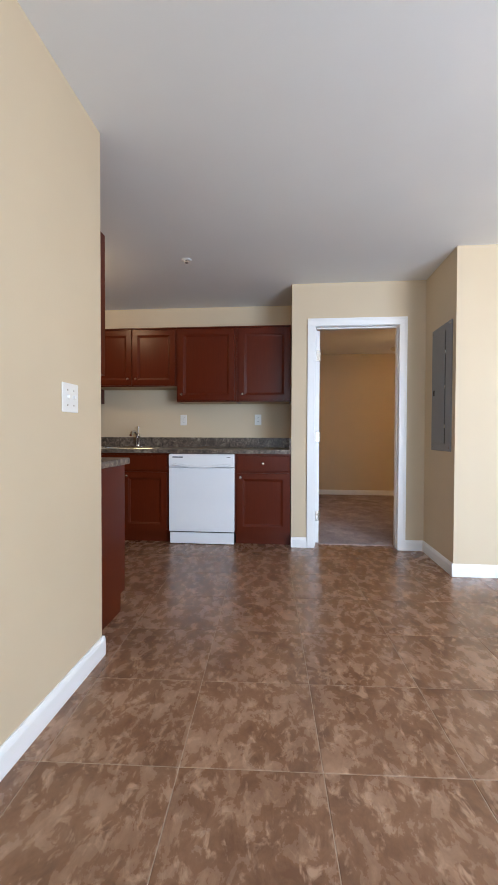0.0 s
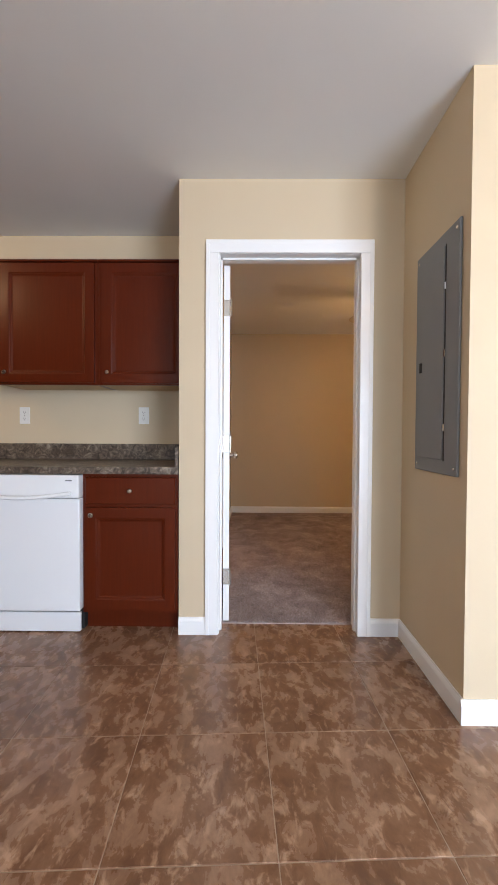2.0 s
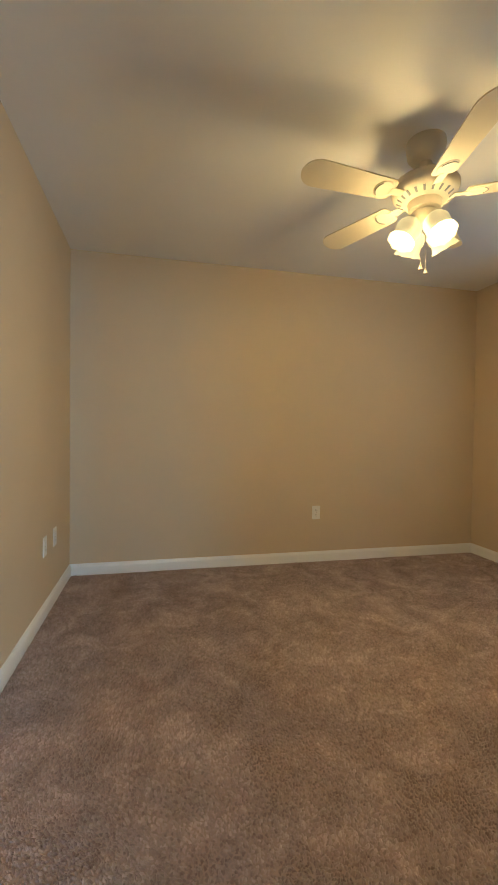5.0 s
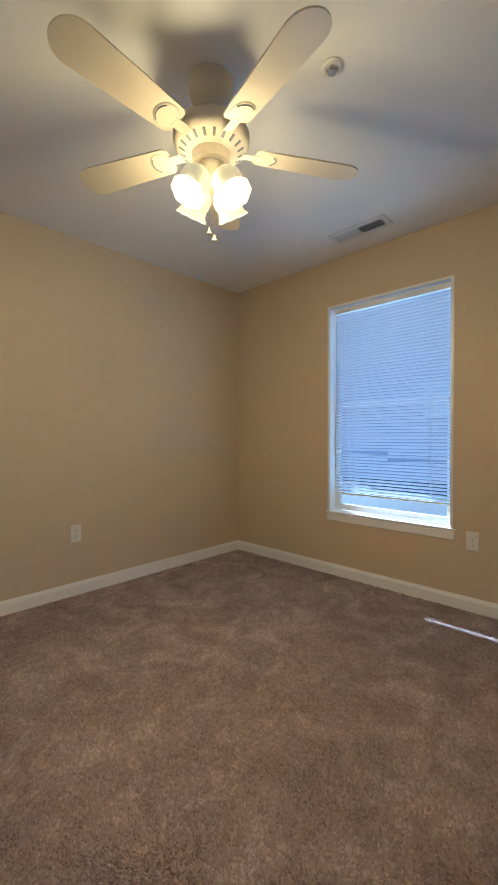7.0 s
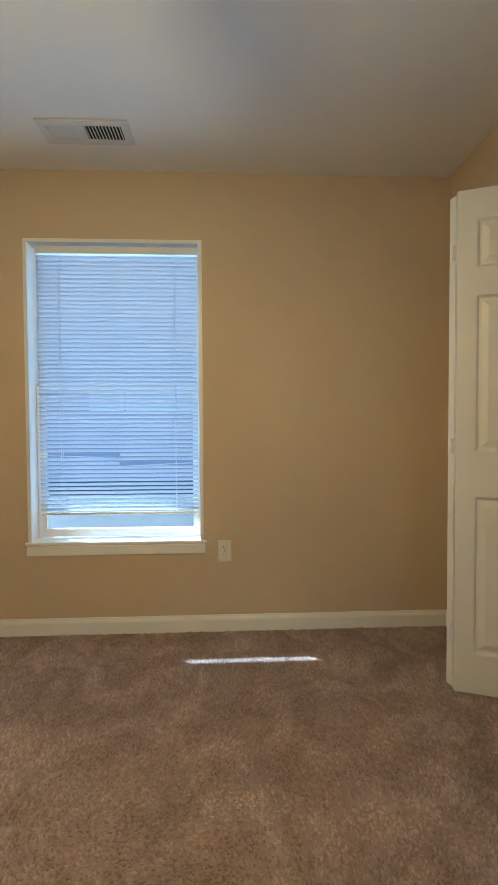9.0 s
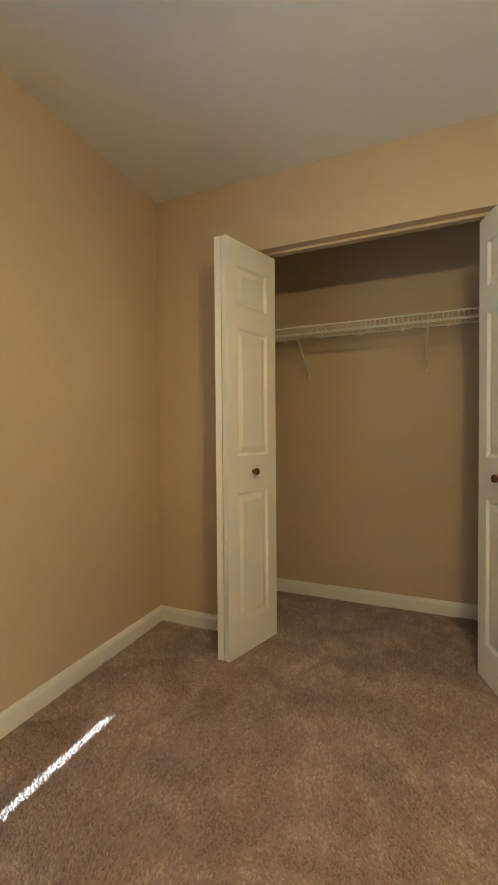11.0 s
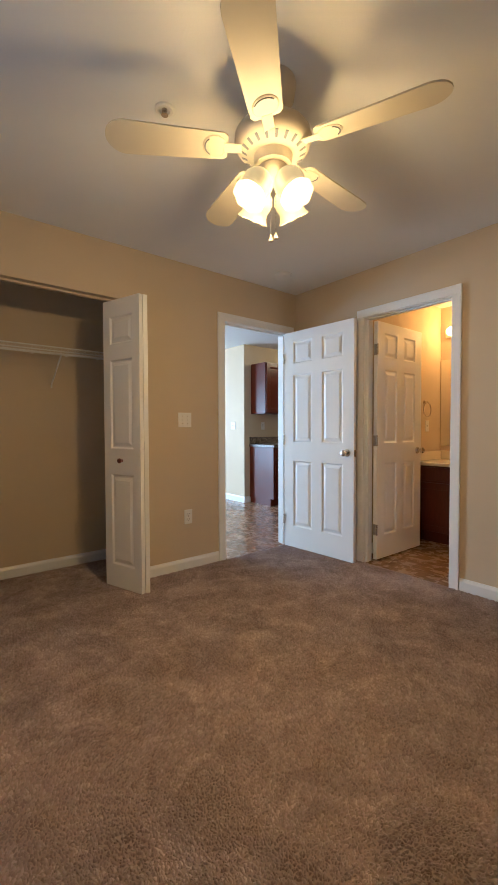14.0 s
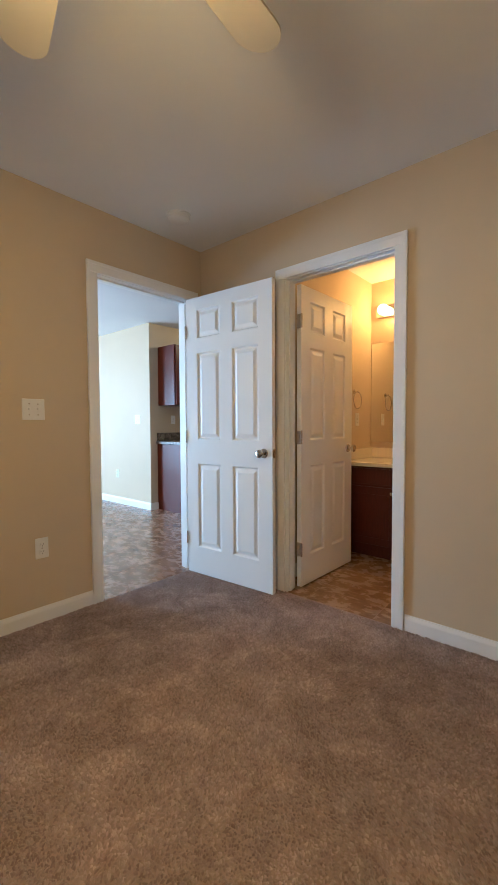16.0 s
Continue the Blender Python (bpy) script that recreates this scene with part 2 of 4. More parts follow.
def data(name, bm, material, smooth=False):
    bmesh.ops.recalc_face_normals(bm, faces=bm.faces)
    me = bpy.data.meshes.new(name)
    bm.to_mesh(me)
    bm.free()
    me.materials.append(material)
    if smooth:
        me.shade_smooth()
        me.set_sharp_from_angle(angle=radians(38))
    return me


def part(name, bm, material, parent, label="", smooth=False, m=None):
    ob = new(name, data(name, bm, material, smooth))
    ob.parent = parent
    if m is not None:
        ob.matrix_basis = m
    return tagged(ob, label) if label else ob


def thing(name, label, category, m=None, group="", kind=""):
    ob = new(name)
    ob.empty_display_size = 0.1
    if m is not None:
        ob.matrix_basis = m
    return tagged(ob, label, category, group, kind)


def single(name, bm, material, label, category, m=None, group="", kind="", smooth=False):
    ob = new(name, data(name, bm, material, smooth))
    if m is not None:
        ob.matrix_basis = m
    return tagged(ob, label, category, group, kind)


def structure(name, bm, material, label, category):
    return single(name, bm, material, label, category, kind="structure")


def panel_shape(bm, x0, x1, z0, z1, y, s, steps):
    """A moulded panel on the face y of a leaf, s = +1 or -1 the way it faces; steps of (inset, depth)."""
    prev = None
    for ins, dep in steps:
        ring = [bm.verts.new((px, y - s * dep, pz)) for px, pz in ((x0 + ins, z0 + ins), (x1 - ins, z0 + ins), (x1 - ins, z1 - ins), (x0 + ins, z1 - ins))]
        if prev:
            for k in range(4):
                bm.faces.new((prev[k], prev[(k + 1) % 4], ring[(k + 1) % 4], ring[k]))
        prev = ring
    bm.faces.new(prev)
    return bm


RAISED = ((0.0, 0.0), (0.004, 0.003), (0.011, 0.010), (0.020, 0.010), (0.040, 0.003), (0.043, 0.002))
FLAT = ((0.0, 0.0), (0.003, 0.001), (0.007, 0.005), (0.013, 0.006), (0.018, 0.011), (0.024, 0.012))


def leaf_frame(w, h, th, cols, rows, x0=0.0, z0=0.0):
    """The stiles and rails of a panelled leaf as one mesh, open where the panels sit. y runs from 0 to th."""
    bm = bmesh.new()
    xs = [0.0] + [q for c in cols for q in c] + [w]
    zs = [0.0] + [q for c in rows for q in c] + [h]
    for k in range(0, len(xs), 2):
        box(bm, x0 + xs[k], x0 + xs[k + 1], 0, th, z0, z0 + h)
    for c in cols:
        for k in range(0, len(zs), 2):
            box(bm, x0 + c[0], x0 + c[1], 0, th, z0 + zs[k], z0 + zs[k + 1])
    bmesh.ops.remove_doubles(bm, verts=bm.verts, dist=1e-5)
    return bm


def panelled(parent, name, w, h, th, cols, rows, material, steps=RAISED, x0=0.0, z0=0.0, y0=0.0, both=True):
    leaf = part(name, leaf_frame(w, h, th, cols, rows, x0, z0), material, parent, m=Matrix.Translation((0, y0, 0)))
    for c in cols:
        for q in rows:
            bm = bmesh.new()
            panel_shape(bm, x0 + c[0], x0 + c[1], z0 + q[0], z0 + q[1], 0, -1, steps)
            if both:
                panel_shape(bm, x0 + c[0], x0 + c[1], z0 + q[0], z0 + q[1], th, 1, steps)
            part("panel", bm, material, leaf)
    return leaf


# ---- structure ----
H = 2.44
XL, XR, YN, YF = -0.105, 3.415, 0.12, 3.387
XK = -0.207
# wall between kitchen, bedroom and closet, with the entry door's and the closet's openings
structure("wall_entry", boxes((XK, -0.009, 0, YN, 0, H), (-0.009, 0.781, 0, YN, 2.06, H), (0.781, 1.50, 0, YN, 0, H), (1.50, 3.02, 0, YN, 2.06, H), (3.02, XR, 0, YN, 0, H)), WALL, "beige painted drywall with door and closet openings", "wall")
structure("wall_bath", boxes((XK, XL, YN, 0.905, 0, H), (XK, XL, 0.905, 1.655, 2.06, H), (XK, XL, 1.655, YF, 0, H)), WALL, "beige painted drywall with the bathroom doorway", "wall")
structure("wall_far", boxes((XK, XR + 0.14, YF, YF + 0.12, 0, H)), WALL, "beige painted drywall, plain", "wall")
WY0, WY1, WZ0, WZ1 = 1.456, 2.380, 0.50, 2.09
structure("wall_window", boxes((XR, XR + 0.14, -0.67, WY0, 0, H), (XR, XR + 0.14, WY0, WY1, 0, WZ0), (XR, XR + 0.14, WY0, WY1, WZ1, H), (XR, XR + 0.14, WY1, YF, 0, H)), WALL, "beige painted drywall with one window", "wall")
structure("wall_closet_back", boxes((0.99, XR, -0.67, -0.56, 0, H)), WALL, "cream painted drywall behind the closet", "wall")
structure("wall_panel", boxes((0.99, 1.10, -0.56, 0.0, 0, H)), WALL, "cream painted drywall holding the breaker panel", "wall")
structure("wall_kitchen_back", boxes((-3.0, XK, 0.63, 0.80, 0, H)), WALL, "beige painted drywall behind the kitchen", "wall")
structure("wall_kitchen_left", boxes((-3.12, -3.0, -2.10, 0.80, 0, H)), WALL, "beige painted drywall", "wall")
structure("wall_kitchen_near", boxes((-3.0, -1.115, -2.10, -1.98, 0, H)), WALL, "beige painted drywall behind the counter", "wall")
structure("wall_living_left", boxes((-1.235, -1.115, -5.2, -2.10, 0, H)), WALL, "cream painted drywall", "wall")
structure("wall_living_right", boxes((4.9, 5.02, -5.2, -0.55, 0, H)), WALL, "cream painted drywall", "wall")
structure("wall_living_near", boxes((XR + 0.14, 4.9, -0.67, -0.55, 0, H)), WALL, "cream painted drywall", "wall")
# unseen wall; its openings are added for the daylight lamps to shine through
structure("wall_living_back", boxes((-1.235, -0.3, -5.32, -5.2, 0, H), (-0.3, 0.9, -5.32, -5.2, 0, 0.85), (-0.3, 0.9, -5.32, -5.2, 2.05, H), (0.9, 1.65, -5.32, -5.2, 0, H), (1.65, 3.65, -5.32, -5.2, 0, 0.1), (1.65, 3.65, -5.32, -5.2, 2.1, H), (3.65, 5.02, -5.32, -5.2, 0, H)), WALL, "cream painted drywall with two assumed openings for daylight", "wall")
structure("wall_bathroom_end", boxes((-1.78, -1.66, 0.8002, 2.72, 0, H)), WALL, "warm cream bathroom drywall", "wall")
structure("wall_bathroom_far", boxes((-1.66, XK, 2.6, 2.72, 0, H)), WALL, "warm cream bathroom drywall", "wall")
structure("ceiling", boxes((-3.12, 5.02, -5.32, YF + 0.12, H, H + 0.12)), CEIL, "white ceiling with light sprayed texture", "ceiling")
structure("floor_base", boxes((-3.12, 5.02, -5.32, YF + 0.12, -0.12, -0.0016)), GROUT, "tan grout bed under the floor tiles", "floor")
structure("carpet_floor", boxes((XL, XR, YN + 0.005, YF, -0.005, 0.006), (XL, -0.009, YN, YN + 0.005, -0.005, 0.006), (0.781, XR, YN, YN + 0.005, -0.005, 0.006), (1.50, 3.02, -0.001, YN, -0.005, 0.006), (1.10, XR, -0.56, -0.001, -0.005, 0.006)), BACKING, "brown cut-pile carpet with trodden, mottled pile", "carpet")



def pile(x0, x1, y0, y1, step):
    """Leaning tufts of carpet pile over a rectangle, as arrays of corners."""
    rng = np.random.default_rng(int(1000 * (x0 + 5 * y0)) % 9973 + 3)
    gx, gy = np.meshgrid(np.arange(x0, x1, step), np.arange(y0, y1, step))
    px = (gx + rng.uniform(-0.45, 0.45, gx.shape) * step).ravel()
    py = (gy + rng.uniform(-0.45, 0.45, gy.shape) * step).ravel()
    lean = np.zeros((len(px), 2))
    for k in range(7):
        f, a, ph = rng.uniform(2.5, 9.0), rng.uniform(0, 6.28), rng.uniform(0, 6.28)
        wave = np.sin(f * (px * np.cos(a) + py * np.sin(a)) + ph + 0.8 * np.sin(3.1 * px + 2.3 * py + k))
        lean += np.outer(wave, (np.cos(2.4 * k), np.sin(2.4 * k))) * 0.0016
    for k in range(10):
        f, a, ph = rng.uniform(70, 210), rng.uniform(0, 6.28), rng.uniform(0, 6.28)
        wave = np.sin(f * (px * np.cos(a) + py * np.sin(a)) + ph + 1.5 * np.sin(17.1 * px + 12.3 * py + k))
        lean += np.outer(wave, (np.cos(2.4 * k), np.sin(2.4 * k))) * 0.0013
    lean += rng.normal(0, 0.0022, lean.shape)
    turn = rng.uniform(0, 6.28, len(px))
    rad = rng.uniform(0.0056, 0.0082, len(px))
    tall = rng.uniform(0.006, 0.0105, len(px))
    v = np.empty((len(px), 6, 3))
    for k in range(3):
        c, sn = np.cos(turn + k * 2.0944), np.sin(turn + k * 2.0944)
        v[:, k, 0], v[:, k, 1], v[:, k, 2] = px + rad * c, py + rad * sn, 0.004
        v[:, 3 + k, 0], v[:, 3 + k, 1], v[:, 3 + k, 2] = px + lean[:, 0] + 0.42 * rad * c, py + lean[:, 1] + 0.42 * rad * sn, 0.004 + tall
    return v


def pile_mesh(blocks):
    v = np.concatenate([pile(*q) for q in blocks])
    count = len(v)
    quad = np.array([[0, 1, 4, 3], [1, 2, 5, 4], [2, 0, 3, 5]])
    tri = np.array([[3, 4, 5]])
    base = (np.arange(count) * 6)[:, None]
    loops = np.concatenate([(base[:, :, None] + quad[None]).reshape(count, 12), (base[:, :, None] + tri[None]).reshape(count, 3)], axis=1).ravel()
    sizes = np.tile([4, 4, 4, 3], count)
    me = bpy.data.meshes.new("carpet_pile")
    me.vertices.add(count * 6)
    me.vertices.foreach_set("co", v.reshape(-1))
    me.loops.add(len(loops))
    me.loops.foreach_set("vertex_index", loops.astype(np.int32))
    me.polygons.add(len(sizes))
    me.polygons.foreach_set("loop_start", np.concatenate([[0], np.cumsum(sizes)[:-1]]).astype(np.int32))
    me.update(calc_edges=True)
    me.validate()
    me.shade_smooth()
    me.materials.append(CARPET)
    return me


tagged(new("carpet_pile", pile_mesh(((XL + 0.02, XR - 0.016, YN + 0.012, YF - 0.018, 0.0085), (1.52, 3.0, -0.03, YN + 0.01, 0.0085), (1.12, XR - 0.02, -0.54, -0.03, 0.0085)))), "brown cut-pile carpet tufts, trodden and leaning", "carpet pile", kind="stuff")

# outdoors
structure("pavement", boxes((5.2, 12.5, -30, 40, -0.5, -0.46)), paint("grey_asphalt", (0.085, 0.085, 0.09), 0.85, 20, 0.003, 0.15), "grey asphalt drive outside the window", "pavement")
structure("ground", boxes((-400, 400, -400, 400, -0.7, -0.5)), GROUND, "grassy ground outside", "ground")


def base_run(x0, y0, x1, y1, nx, ny):
    """A baseboard along a wall from (x0, y0) to (x1, y1), standing out along (nx, ny)."""
    bm = bmesh.new()
    prof = ((0, 0), (0.013, 0), (0.013, 0.070), (0.010, 0.080), (0.006, 0.088), (0.005, 0.094), (0, 0.094))
    rows = [[bm.verts.new((px + nx * d, py + ny * d, z)) for d, z in prof] for px, py in ((x0, y0), (x1, y1))]
    for k in range(len(prof)):
        q = (k + 1) % len(prof)
        bm.faces.new((rows[0][k], rows[0][q], rows[1][q], rows[1][k]))
    bm.faces.new(rows[0][::-1])
    bm.faces.new(rows[1])
    structure("baseboard", bm, TRIM, "white painted baseboard with a moulded top", "baseboard")


for q in ((XL, 1.71, XL, YF, 1, 0), (XL, 0.14, XL, 0.84, 1, 0), (XL, YF, XR, YF, 0, -1), (XR, YN, XR, YF, -1, 0), (0.827, YN, 1.50, YN, 0, 1), (3.02, YN, XR, YN, 0, 1),
          (1.10, -0.56, XR, -0.56, 0, 1), (1.10, -0.56, 1.10, 0, 1, 0), (XR, -0.56, XR, 0, -1, 0),
          (XK, 0, -0.064, 0, 0, -1), (0.828, 0, 0.99, 0, 0, -1), (0.99, -0.67, 0.99, 0, -1, 0), (0.977, -0.67, 4.9, -0.67, 0, -1),
          (-1.115, -5.2, -1.115, -1.98, 1, 0), (-1.235, -1.98, -1.102, -1.98, 0, 1), (4.9, -5.2, 4.9, -0.67, -1, 0),
          (XK, 1.71, XK, 2.6, -1, 0), (-1.1, 0.8, XK, 0.8, 0, 1), (-1.66, 2.6, XK, 2.6, 0, -1)):
    base_run(*q)


def casing(bm, a0, a1, z1, w, y0, y1, ax):
    """Three mitred boards round an opening; ax x or y tells along which it lies, y0 to y1 its thickness."""
    def put(p0, p1, q0, q1, zz0, zz1, bev):
        if ax == "x":
            box(bm, p0, p1, q0, q1, zz0, zz1, bev)
        else:
            box(bm, q0, q1, p0, p1, zz0, zz1, bev)
    s = 1 if y1 > y0 else -1
    lo, hi = min(y0, y1), max(y0, y1)
    put(a0 - w, a0, lo, hi, 0, z1, 0.003)
    put(a1, a1 + w, lo, hi, 0, z1, 0.003)
    put(a0 - w, a1 + w, lo, hi, z1, z1 + w, 0.003)
    # raised outer band
    lo2, hi2 = (lo, hi + 0.0015) if s > 0 else (lo - 0.0015, hi)
    put(a0 - w - 0.001, a0 - w + 0.02, lo2, hi2, 0, z1 + w - 0.02, 0.002)
    put(a1 + w - 0.02, a1 + w + 0.001, lo2, hi2, 0, z1 + w - 0.02, 0.002)
    put(a0 - w - 0.001, a1 + w + 0.001, lo2, hi2, z1 + w - 0.02, z1 + w + 0.001, 0.002)
    return bm


def doorway(name, label, a0, a1, z1, c0, c1, ax):
    """A lined doorway: jamb, stop, casing on both faces."""
    d = thing(name, label, "door frame", kind="structure")
    bm, st = bmesh.new(), bmesh.new()
    mid = (c0 + c1) / 2

    def put(b2, p0, p1, q0, q1, z0, zz1, bev=0.0):
        if ax == "x":
            box(b2, p0, p1, q0, q1, z0, zz1, bev)
        else:
            box(b2, q0, q1, p0, p1, z0, zz1, bev)
    put(bm, a0 - 0.02, a0, c0, c1, 0, z1 + 0.02)
    put(bm, a1, a1 + 0.02, c0, c1, 0, z1 + 0.02)
    put(bm, a0, a1, c0, c1, z1, z1 + 0.02)
    part("jamb", bm, TRIM, d)
    return d, mid, put


d, mid, put = doorway("door_frame_1", "white painted door frame with moulded casing", 0.011, 0.761, 2.045, 0.0, YN, "x")
st = bmesh.new()
put(st, 0.011, 0.022, 0.045, 0.075, 0, 2.034, 0.002)
put(st, 0.75, 0.761, 0.045, 0.075, 0, 2.034, 0.002)
put(st, 0.022, 0.75, 0.045, 0.075, 2.034, 2.045, 0.002)
part("door_stop", st, TRIM, d)
part("casing", casing(bmesh.new(), 0.006, 0.758, 2.047, 0.068, -0.001, -0.016, "x"), TRIM, d)
part("casing", casing(bmesh.new(), 0.006, 0.758, 2.047, 0.068, YN + 0.001, YN + 0.016, "x"), TRIM, d)
part("strike_plate", boxes((0.7595, 0.7615, 0.085, 0.112, 0.90, 0.96)), NICKEL, d, "satin nickel strike plate")
d, mid, put = doorway("door_frame_2", "white painted bathroom door frame with moulded casing", 0.925, 1.635, 2.045, XK, XL, "y")
st = bmesh.new()
put(st, 0.925, 0.936, XK + 0.04, XK + 0.07, 0, 2.034, 0.002)
put(st, 1.624, 1.635, XK + 0.04, XK + 0.07, 0, 2.034, 0.002)
put(st, 0.936, 1.624, XK + 0.04, XK + 0.07, 2.034, 2.045, 0.002)
part("door_stop", st, TRIM, d)
part("casing", casing(bmesh.new(), 0.92, 1.64, 2.05, 0.065, XL + 0.001, XL + 0.016, "y"), TRIM, d)
part("casing", casing(bmesh.new(), 0.92, 1.64, 2.05, 0.065, XK - 0.001, XK - 0.016, "y"), TRIM, d)

# ---- doors ----
ROWS6 = ((0.20, 0.82), (0.995, 1.625), (1.73, 1.935))


def knob(parent, x, y, z, s, metal_mat=NICKEL):
    """A round door knob on a rose, standing out along s * y."""
    bm = bmesh.new()
    m = Matrix.Translation((x, y, z)) @ Matrix.Rotation(radians(-90 * s), 4, "X")
    lathe(bm, ((0, 0), (0.032, 0), (0.032, 0.004), (0.028, 0.009), (0.013, 0.011), (0.011, 0.026), (0.013, 0.034), (0.024, 0.040), (0.028, 0.050), (0.026, 0.060), (0.018, 0.066), (0, 0.067)), 24, m)
    return part("knob", bm, metal_mat, parent, smooth=True)


def six_panel_door(name, label, w, m):
    """Hinged at x = 0, the leaf along +x, its faces at y = 0 and y = 0.035."""
    d = thing(name, label, "door", m)
    st, pw = 0.108, (w - 3 * 0.108) / 2
    leaf = panelled(d, "leaf", w, 2.025, 0.035, ((st, st + pw), (2 * st + pw, 2 * st + 2 * pw)), ROWS6, DOORW, z0=0.014)
    knob(d, w - 0.065, 0.0, 0.93, -1)
    knob(d, w - 0.065, 0.035, 0.93, 1)
    part("latch_plate", boxes((w, w + 0.0015, 0.005, 0.030, 0.90, 0.957), (w, w + 0.009, 0.012, 0.023, 0.92, 0.937)), NICKEL, d)
    for z in (0.27, 1.03, 1.80):
        bm = boxes((-0.0015, 0.0, 0.004, 0.033, z - 0.045, z + 0.045))
        for k in range(5):
            tube(bm, ((-0.004, -0.004, z - 0.046 + k * 0.0188), (-0.004, -0.004, z - 0.046 + k * 0.0188 + 0.017)), 0.0065, 10)
        box(bm, -0.006, -0.004, 0.0, 0.034, z - 0.045, z + 0.045)
        part("hinge", bm, NICKEL, d)
    return d


# entry door, swung open along the bathroom wall; x axis of the door runs to +y
six_panel_door("door_1", "white six-panel bedroom door standing wide open", 0.768, pose(0.058, 0.134, 0, 0, 0, 93.7))
# bathroom door, swung into the bathroom
db = six_panel_door("door_2", "white six-panel bathroom door standing open", 0.70, pose(-0.220, 0.968, 0, 0, 0, 179.2))

# closet bifold doors
ROWS3 = ((0.16, 0.80), (0.98, 1.60), (1.71, 1.90))


def bifold_leaf(parent, name, m, w=0.372):
    g = part(name, leaf_frame(w, 2.015, 0.030, ((0.07, w - 0.07),), ROWS3, 0.0, 0.016), DOORW, parent, m=m)
    for q in ROWS3:
        bm = bmesh.new()
        panel_shape(bm, 0.07, w - 0.07, q[0] + 0.016, q[1] + 0.016, 0, -1, RAISED)
        panel_shape(bm, 0.07, w - 0.07, q[0] + 0.016, q[1] + 0.016, 0.030, 1, RAISED)
        part("panel", bm, DOORW, g)
    return g


def bifold(name, label, pivot, fold, lead, s):
    """Two leaves, from the pivot at the jamb to the fold in the room and back to the track."""
    d = thing(name, label, "closet door", group="closet bifold doors")
    w = 0.372
    a1 = math.atan2(fold[1] - pivot[1], fold[0] - pivot[0])
    a2 = math.atan2(lead[1] - fold[1], lead[0] - fold[0])
    bifold_leaf(d, "pivot_leaf", Matrix.Translation((*pivot, 0)) @ Matrix.Rotation(a1, 4, "Z") @ Matrix.Translation((0, 0 if s > 0 else -0.030, 0)))
    g2 = bifold_leaf(d, "lead_leaf", Matrix.Translation((*fold, 0)) @ Matrix.Rotation(a2, 4, "Z") @ Matrix.Translation((0.004, 0 if s > 0 else -0.030, 0)))
    bm = bmesh.new()
    side = -1 if s < 0 else 1
    y = 0.030 if side > 0 else 0.0
    lathe(bm, ((0, 0), (0.010, 0), (0.009, 0.010), (0.016, 0.017), (0.018, 0.024), (0.014, 0.031), (0, 0.033)), 20, Matrix.Translation((w * 0.5, y, 0.915)) @ Matrix.Rotation(radians(-90 * side), 4, "X"))
    part("knob", bm, KNOBWOOD, g2, "dark reddish wooden knob", True)
    for z in (0.25, 1.02, 1.80):
        part("fold_hinge", boxes((w - 0.012, w + 0.016, 0.030 if s < 0 else -0.002, 0.032 if s < 0 else 0.0, z - 0.03, z + 0.03)), TRIM, d, m=Matrix.Translation((*pivot, 0)) @ Matrix.Rotation(a1, 4, "Z") @ Matrix.Translation((0, 0 if s > 0 else -0.030, 0)))
    return d


bifold("bifold_door", "white panelled bifold closet door folded open", (2.98, 0.035), (2.868, 0.393), (2.745, 0.03), -1)
bifold("bifold_door", "white panelled bifold closet door folded open", (1.55, 0.030), (1.617, 0.395), (1.730, 0.040), 1)
single("closet_track", boxes((1.502, 3.018, 0.045, 0.070, 2.046, 2.059)), WALL, "beige painted track in the closet head", "track")

# ---- bedroom window ----
win = thing("window_1", "white vinyl double-hung window with a white stool", "window", kind="structure")
part("jamb_liner", boxes((XR - 0.002, XR + 0.14, WY0, WY0 + 0.018, WZ0, WZ1), (XR - 0.002, XR + 0.14, WY1 - 0.018, WY1, WZ0, WZ1), (XR - 0.002, XR + 0.14, WY0 + 0.018, WY1 - 0.018, WZ1 - 0.018, WZ1)), TRIM, win)
part("window_stool", box(bmesh.new(), XR - 0.008, XR + 0.139, WY0 - 0.015, WY1 + 0.015, WZ0 - 0.016, WZ0 + 0.002, 0.005, 2), TRIM, win)
part("apron", box(bmesh.new(), XR - 0.007, XR - 0.001, WY0 - 0.008, WY1 + 0.008, WZ0 - 0.070, WZ0 - 0.017, 0.003), TRIM, win)


def sash(parent, name, x, y0, y1, z0, z1):
    f = 0.042
    s = part(name, boxes((x, x + 0.03, y0, y0 + f, z0, z1), (x, x + 0.03, y1 - f, y1, z0, z1), (x, x + 0.03, y0 + f, y1 - f, z0, z0 + f), (x, x + 0.03, y0 + f, y1 - f, z1 - f, z1)), TRIM, parent)
    p = part("pane", boxes((x + 0.012, x + 0.016, y0 + f, y1 - f, z0 + f, z1 - f)), GLASS, s, "clear glass pane")
    p.visible_shadow = False


sash(win, "lower_sash", XR + 0.080, WY0 + 0.02, WY1 - 0.02, WZ0 + 0.01, 1.34)
sash(win, "upper_sash", XR + 0.108, WY0 + 0.02, WY1 - 0.02, 1.30, WZ1 - 0.02)

# mini blind: head rail, slats, bottom rail, cords
blind = thing("window_blind", "white mini blind lowered almost to the stool, two slats broken", "blind")
BY0, BY1, BX = WY0 + 0.028, WY1 - 0.050, XR + 0.036
part("head_rail", boxes((BX - 0.014, BX + 0.014, BY0, BY1, WZ1 - 0.066, WZ1 - 0.028), bevel=0.002), TRIM, blind)
part("bottom_rail", boxes((BX - 0.012, BX + 0.012, BY0, BY1, 0.640, 0.652), bevel=0.003), TRIM, blind)


